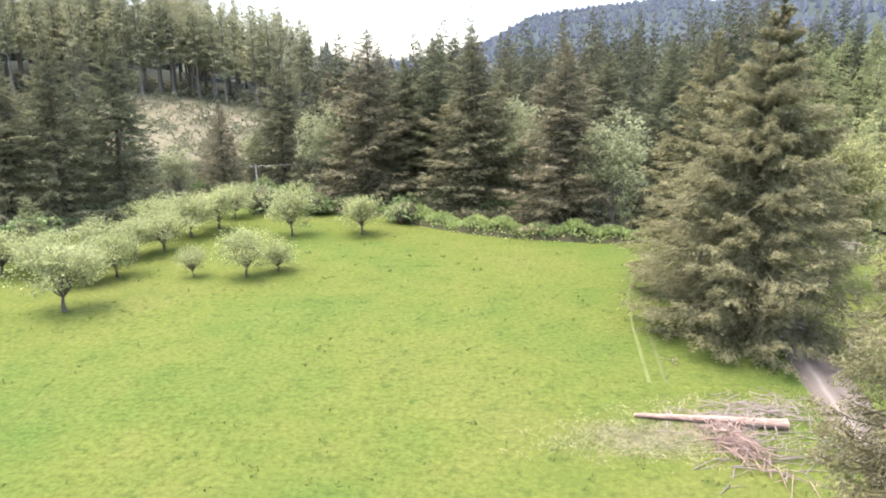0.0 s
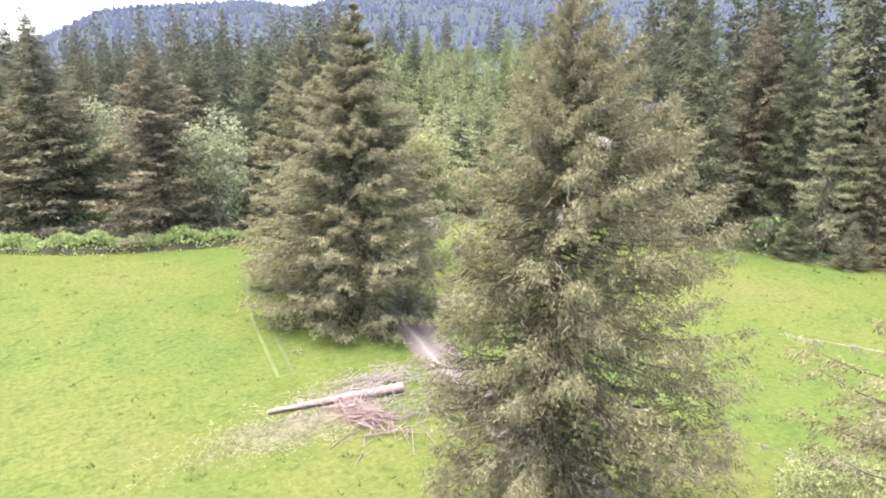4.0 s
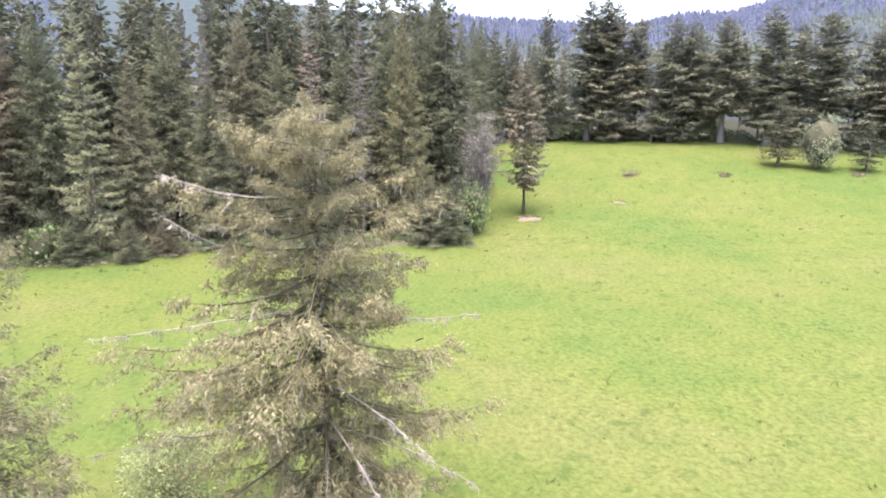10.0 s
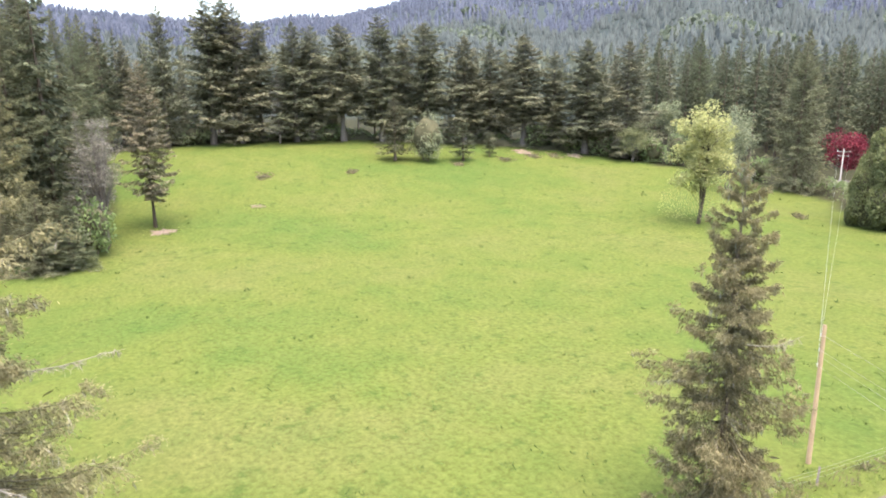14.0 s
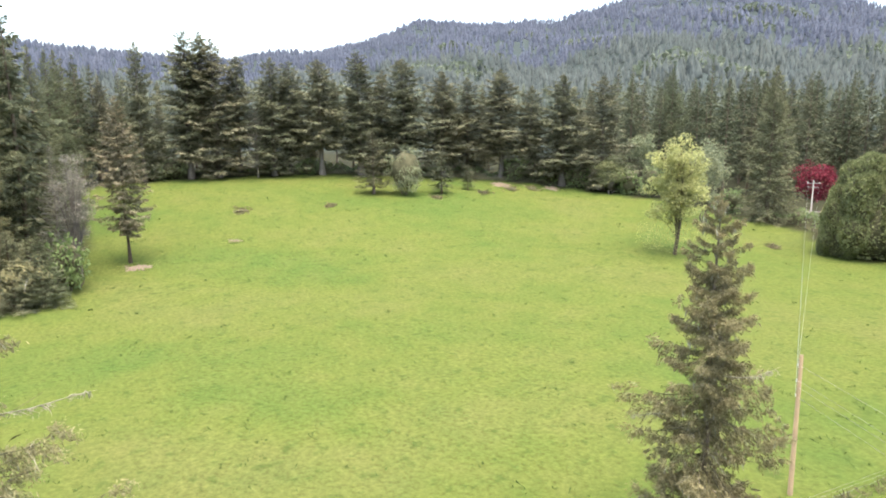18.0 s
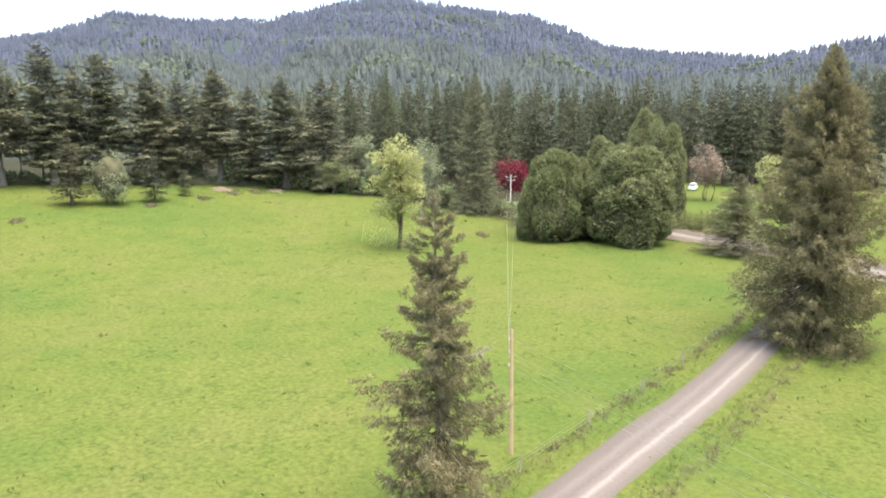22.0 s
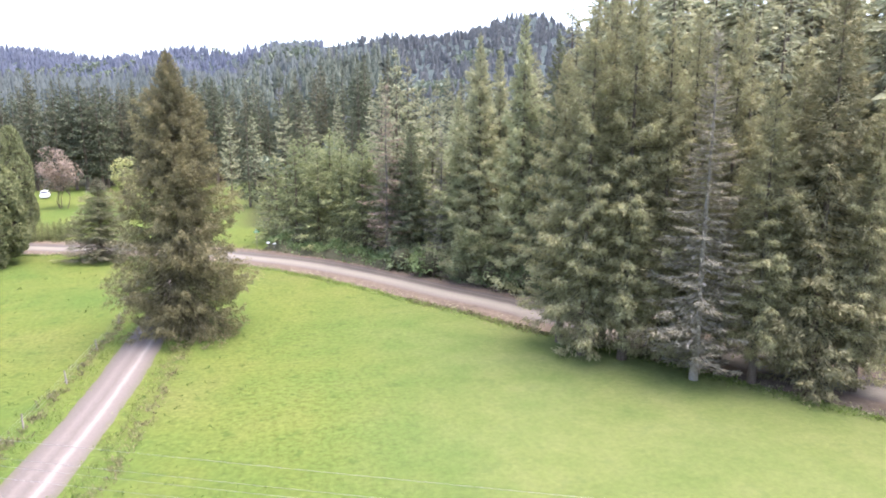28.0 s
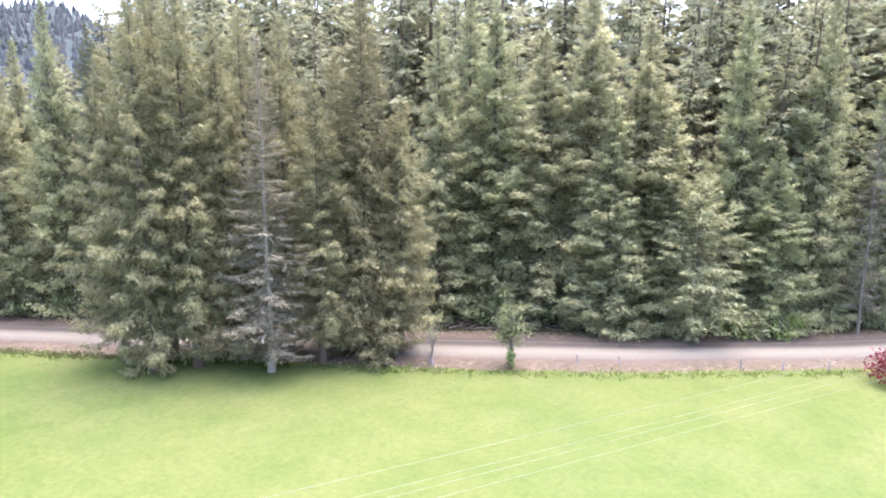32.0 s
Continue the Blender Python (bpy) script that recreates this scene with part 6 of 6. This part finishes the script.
def soil_patch(az, d, r, label, seed):
    """A thin ragged spread of soil that follows the ground."""
    x0, y0, _ = spot(az, d)
    th, q = np.meshgrid(np.linspace(0, 2 * np.pi, 49)[:-1], np.linspace(0, 1, 7))
    rim = r * (1 + 0.3 * np.sin(th * 2 + seed) + 0.2 * np.sin(th * 5 + 2 * seed) + 0.18 * np.sin(th * 11 + seed))
    X, Y = x0 + np.cos(th) * rim * q, y0 + np.sin(th) * rim * q * 0.8
    Z = ground_z(X, Y) + 0.12 * (1 - q ** 2) - 0.01 + 0.03 * np.sin(th * 7 + q * 9)
    idx = np.arange(th.size).reshape(th.shape)
    nx = np.roll(idx, -1, 1)
    ob = np_part("soil_patch", np.stack([X, Y, Z], -1).reshape(-1, 3), np.stack([idx[:-1], nx[:-1], nx[1:], idx[1:]], -1).reshape(-1, 4), SOIL, None, "", True)
    tagged(ob, label, "soil patch")
    blades("patch_grass", patch(az, d, r * 1.6, r * 1.4, 0), 160, 5, 0.25, BLADES, "grass growing into a bare soil patch", seed + 70, 0.9, 0.12)


soil_patch(97.4, 107.3, 1.9, "pale bare soil round the foot of a cedar", 11)
soil_patch(127.0, 167, 3.2, "reddish bare soil under the firs on the crest", 15)
soil_patch(131.2, 168, 2.6, "reddish bare soil under the firs on the crest", 16)
soil_patch(104.8, 118, 1.1, "small pale bare soil patch in the meadow", 12)


# ---- power line ----
def rod(p, q, r0, r1, k=8):
    P = np.array([p, q], float)
    v, f = tubes(P[None], np.array([[r0, r1]]), k)
    return v, f


def capped(v, f, k=8):
    """Closes both ends of a rod with quads."""
    caps = []
    for b in (0, len(v) - k):
        caps += [(b + i, b + i + 1, b + k - 2 - i, b + k - 1 - i) for i in range(k // 2 - 1)]
    return v, np.concatenate([f, np.array(caps)])


def power_pole(az, d, height, r, mat, arms, along, label, lean=(0, 0)):
    thing = new("power_pole")
    x, y, z = spot(az, d)
    thing.matrix_basis = pose(x, y, z)
    np_part("post", *capped(*rod((0, 0, -0.4), (lean[0], lean[1], height), r, r * 0.72, 12), 12), mat, thing, smooth_it=False)
    ca, sa = math.cos(along), math.sin(along)
    for za, half in arms:
        holder = thing
        if half > 0.4:
            bm = bmesh.new()
            bmesh.ops.create_cube(bm, size=1.0)
            bmesh.ops.scale(bm, verts=bm.verts, vec=(2 * half, 0.10, 0.12))
            bmesh.ops.bevel(bm, geom=bm.edges[:], offset=0.012, segments=1, affect="EDGES")
            bmesh.ops.transform(bm, verts=bm.verts, matrix=Matrix.Translation((0.1 * sa, -0.1 * ca, za)) @ Matrix.Rotation(along, 4, "Z"))
            me = bpy.data.meshes.new("crossarm")
            bm.to_mesh(me)
            bm.free()
            me.materials.append(mat)
            arm = new("crossarm", me)
            arm.parent = thing
            holder = arm
        for s in ((-1, 1) if half > 0.4 else (1,)):
            px, py = s * half * 0.9 * ca, s * half * 0.9 * sa
            a = rod((px, py, za + 0.04), (px, py, za + 0.14), 0.03, 0.05)
            b = rod((px, py, za + 0.14), (px, py, za + 0.24), 0.06, 0.03)
            np_part("insulator", *join([a, b]), GLASSY, holder, "grey porcelain insulator")
    return tagged(thing, label, "power pole")


P1, P2, P3 = spot(151.1, 42.2), spot(150.7, 152), spot(275.5, 70)
power_pole(151.1, 42.2, 8.7, 0.15, POLEWOOD, [(7.9, 0.22), (7.0, 0.22), (6.1, 0.22)], radians(20), "brown wooden power pole standing in the meadow", (0.05, 0.1))
power_pole(150.7, 152, 8.9, 0.16, PALE_POLE, [(8.3, 1.2), (7.5, 0.9)], radians(30), "weathered grey power pole with crossarms", (0, 0))
power_pole(275.5, 70, 8.7, 0.15, POLEWOOD, [(7.9, 0.22), (7.0, 0.22), (6.1, 0.22)], radians(20), "brown wooden power pole beyond the meadow", (0, 0))
power_pole(345.0, 134, 6.8, 0.13, PALE_POLE, [(6.2, 0.8)], radians(20), "grey utility pole behind the orchard", (0, 0))


def wire(p, q, sag, r, label):
    t = np.linspace(0, 1, 25)[:, None]
    path = np.array(p) * (1 - t) + np.array(q) * t
    path[:, 2] -= 4 * sag * t[:, 0] * (1 - t[:, 0])
    ob = np_part("power_line", *tubes(path[None], np.full((1, 25), r), 5), METAL, smooth_it=True)
    return tagged(ob, label, "wire", "power lines")


for z1, z3, o in ((8.1, 8.1, 0.2), (7.2, 7.2, 0.25), (6.8, 6.8, 0.2), (6.2, 6.2, 0.2)):
    wire((P1[0] + o, P1[1] + 0.1, P1[2] + z1), (P3[0] + o, P3[1], P3[2] + z3), 0.25, 0.0052, "thin pale power line over the meadow")
for z1, z2, o in ((8.1, 8.5, -1.0), (7.2, 8.5, 1.0), (6.3, 7.7, 0.8)):
    wire((P1[0] + 0.2, P1[1] + 0.1, P1[2] + z1), (P2[0] + o * 0.87, P2[1] + o * 0.5, P2[2] + z2), 1.3, 0.006, "thin pale power line between two poles")
PO = spot(345.0, 134)
for o in (-0.7, 0.7):
    wire((PO[0] + o, PO[1], PO[2] + 6.4), (PO[0] - 40, PO[1] + 6 + o, PO[2] + 6.6), 0.8, 0.02, "thin wire behind the orchard")
    wire((PO[0] + o, PO[1], PO[2] + 6.4), (PO[0] + 46, PO[1] + 16 + o, PO[2] + 9.0), 0.8, 0.02, "thin wire behind the orchard")


# ---- fence along the drive ----
def drive_fence():
    thing = new("wire_fence")
    c = curve_points(DRIVE_LINE, 0.5)
    t = unit(np.gradient(c, axis=0))
    line = c + np.stack([t[:, 1], -t[:, 0]], 1) * 4.0
    line = line[(line[:, 1] < -18) & (line[:, 1] > -95)]
    seg = np.concatenate([[0], np.cumsum(np.hypot(*np.diff(line, axis=0).T))])
    rng = np.random.default_rng(8)
    heads = []
    for s in np.arange(0.5, seg[-1], 8.5):
        x, y = np.interp(s, seg, line[:, 0]), np.interp(s, seg, line[:, 1])
        z = float(ground_z(x, y))
        lx, ly, h = rng.normal() * 0.06, rng.normal() * 0.06, rng.uniform(1.05, 1.3)
        np_part("fence_post", *capped(*rod((x, y, z - 0.2), (x + lx, y + ly, z + h), 0.065, 0.06)), POSTWOOD, thing)
        heads.append((x, y, z))
    H = np.array(heads)
    for h in (0.45, 0.75, 1.0):
        P = H + np.array([0, 0, h])
        np_part("fence_wire", *tubes(P[None], np.full((1, len(P)), 0.006), 3), METAL, thing)
    return tagged(thing, "old wooden post and wire fence in weeds", "fence")


drive_fence()
for i, (az, d) in enumerate([(262.6, 66.5), (259.5, 64.5), (256.5, 63.2), (247.0, 60.5), (243.5, 60.0), (230.6, 59.5)]):
    x, y, z = spot(az, d)
    tagged(np_part("road_post", *capped(*rod((x, y, z - 0.2), (x, y, z + 0.9), 0.10, 0.09)), POSTWOOD), "short weathered wooden post beside the road", "post", "posts along the road")


# ---- a parked van far beyond the road ----
def parked_van(az, d):
    thing = new("van")
    x, y, z = spot(az, d)

    def box(name, size, at, mat, bev=0.08, parent=thing, label=""):
        bm = bmesh.new()
        bmesh.ops.create_cube(bm, size=1.0)
        bmesh.ops.scale(bm, verts=bm.verts, vec=size)
        bmesh.ops.bevel(bm, geom=bm.edges[:], offset=bev, segments=2, affect="EDGES")
        bmesh.ops.translate(bm, verts=bm.verts, vec=at)
        me = bpy.data.meshes.new(name)
        bm.to_mesh(me)
        bm.free()
        me.materials.append(mat)
        ob = new(name, me)
        ob.parent = parent
        if label:
            ob["label"] = label
        return ob
    box("body", (4.6, 1.9, 1.0), (0, 0, 0.85), WHITE, 0.15)
    box("cabin", (3.2, 1.75, 0.8), (-0.4, 0, 1.7), WHITE, 0.2)
    for s in (-1, 1):
        box("side_window", (2.4, 0.03, 0.42), (-0.4, s * 0.885, 1.75), DARK, 0.01, thing, "dark side window")
        for wx in (-1.45, 1.45):
            v, f = capped(*rod((wx, s * 0.78, 0.34), (wx, s * 0.98, 0.34), 0.34, 0.34, 12), 12)
            wheel = np_part("wheel", v, f, DARK, thing, "black tyre")
            hv, hf = capped(*rod((wx, s * 0.97, 0.34), (wx, s * 1.0, 0.34), 0.19, 0.17, 12), 12)
            np_part("hubcap", hv, hf, GLASSY, wheel, "pale grey hubcap")
    box("windscreen", (0.03, 1.5, 0.45), (1.21, 0, 1.72), DARK, 0.01, thing, "dark windscreen")
    thing.matrix_basis = pose(x, y, z, 0, 0, 95)
    return tagged(thing, "white van parked on grass beyond the road", "van")


parked_van(165.2, 218)


# ---- street sign and mailbox where the drive meets the road ----
def street_sign(az, d):
    x, y, z = spot(az, d)
    thing = new("street_sign")
    np_part("post", *capped(*rod((0, 0, -0.3), (0, 0, 2.6), 0.05, 0.05)), POSTWOOD, thing)
    for k, turn in enumerate((20, 110)):
        bm = bmesh.new()
        bmesh.ops.create_cube(bm, size=1.0)
        bmesh.ops.scale(bm, verts=bm.verts, vec=(0.95, 0.03, 0.26))
        bmesh.ops.bevel(bm, geom=bm.edges[:], offset=0.01, segments=1, affect="EDGES")
        bmesh.ops.transform(bm, verts=bm.verts, matrix=Matrix.Translation((0, 0, 2.75 + 0.28 * k)) @ Matrix.Rotation(radians(turn), 4, "Z"))
        me = bpy.data.meshes.new("sign_plate")
        bm.to_mesh(me)
        bm.free()
        me.materials.append(SIGN_GREEN)
        plate = new("sign_plate", me)
        plate.parent = thing
        plate["label"] = "green metal sign plate"
        ca, sa = math.cos(radians(turn)), math.sin(radians(turn))
        for s in (-1, 1):
            o = np.array([-sa * s * 0.018, ca * s * 0.018, 2.75 + 0.28 * k])
            e = np.array([ca, sa, 0]) * 0.34
            u = np.array([0, 0, 0.05])
            np_part("lettering_bar", np.array([o - e - u, o + e - u, o + e + u, o - e + u]), [(0, 1, 2, 3)], WHITE, plate, "white bar of lettering")
    thing.matrix_basis = pose(x, y, z)
    tagged(thing, "green street sign on a wooden post by the road", "sign")


def mailbox(az, d):
    x, y, z = spot(az, d)
    thing = new("mailbox")
    np_part("post", *capped(*rod((0, 0, -0.3), (0, 0, 1.0), 0.06, 0.06)), POSTWOOD, thing)
    bm = bmesh.new()
    bmesh.ops.create_cube(bm, size=1.0)
    bmesh.ops.scale(bm, verts=bm.verts, vec=(0.55, 0.26, 0.28))
    top = [e for e in bm.edges if all(v.co.z > 0 for v in e.verts) and abs(e.verts[0].co.x - e.verts[1].co.x) > 0.3]
    bmesh.ops.bevel(bm, geom=top, offset=0.12, segments=4, affect="EDGES")
    bmesh.ops.translate(bm, verts=bm.verts, vec=(0, 0, 1.16))
    me = bpy.data.meshes.new("box")
    bm.to_mesh(me)
    bm.free()
    me.materials.append(WHITE)
    ob = new("box", me)
    ob.parent = thing
    thing.matrix_basis = pose(x, y, z, 0, 0, 40)
    tagged(thing, "white rounded mailbox on a short post", "mailbox")


street_sign(180.1, 119)
for k, (az, d) in enumerate([(181.0, 117), (181.5, 116)]):
    mailbox(az, d)
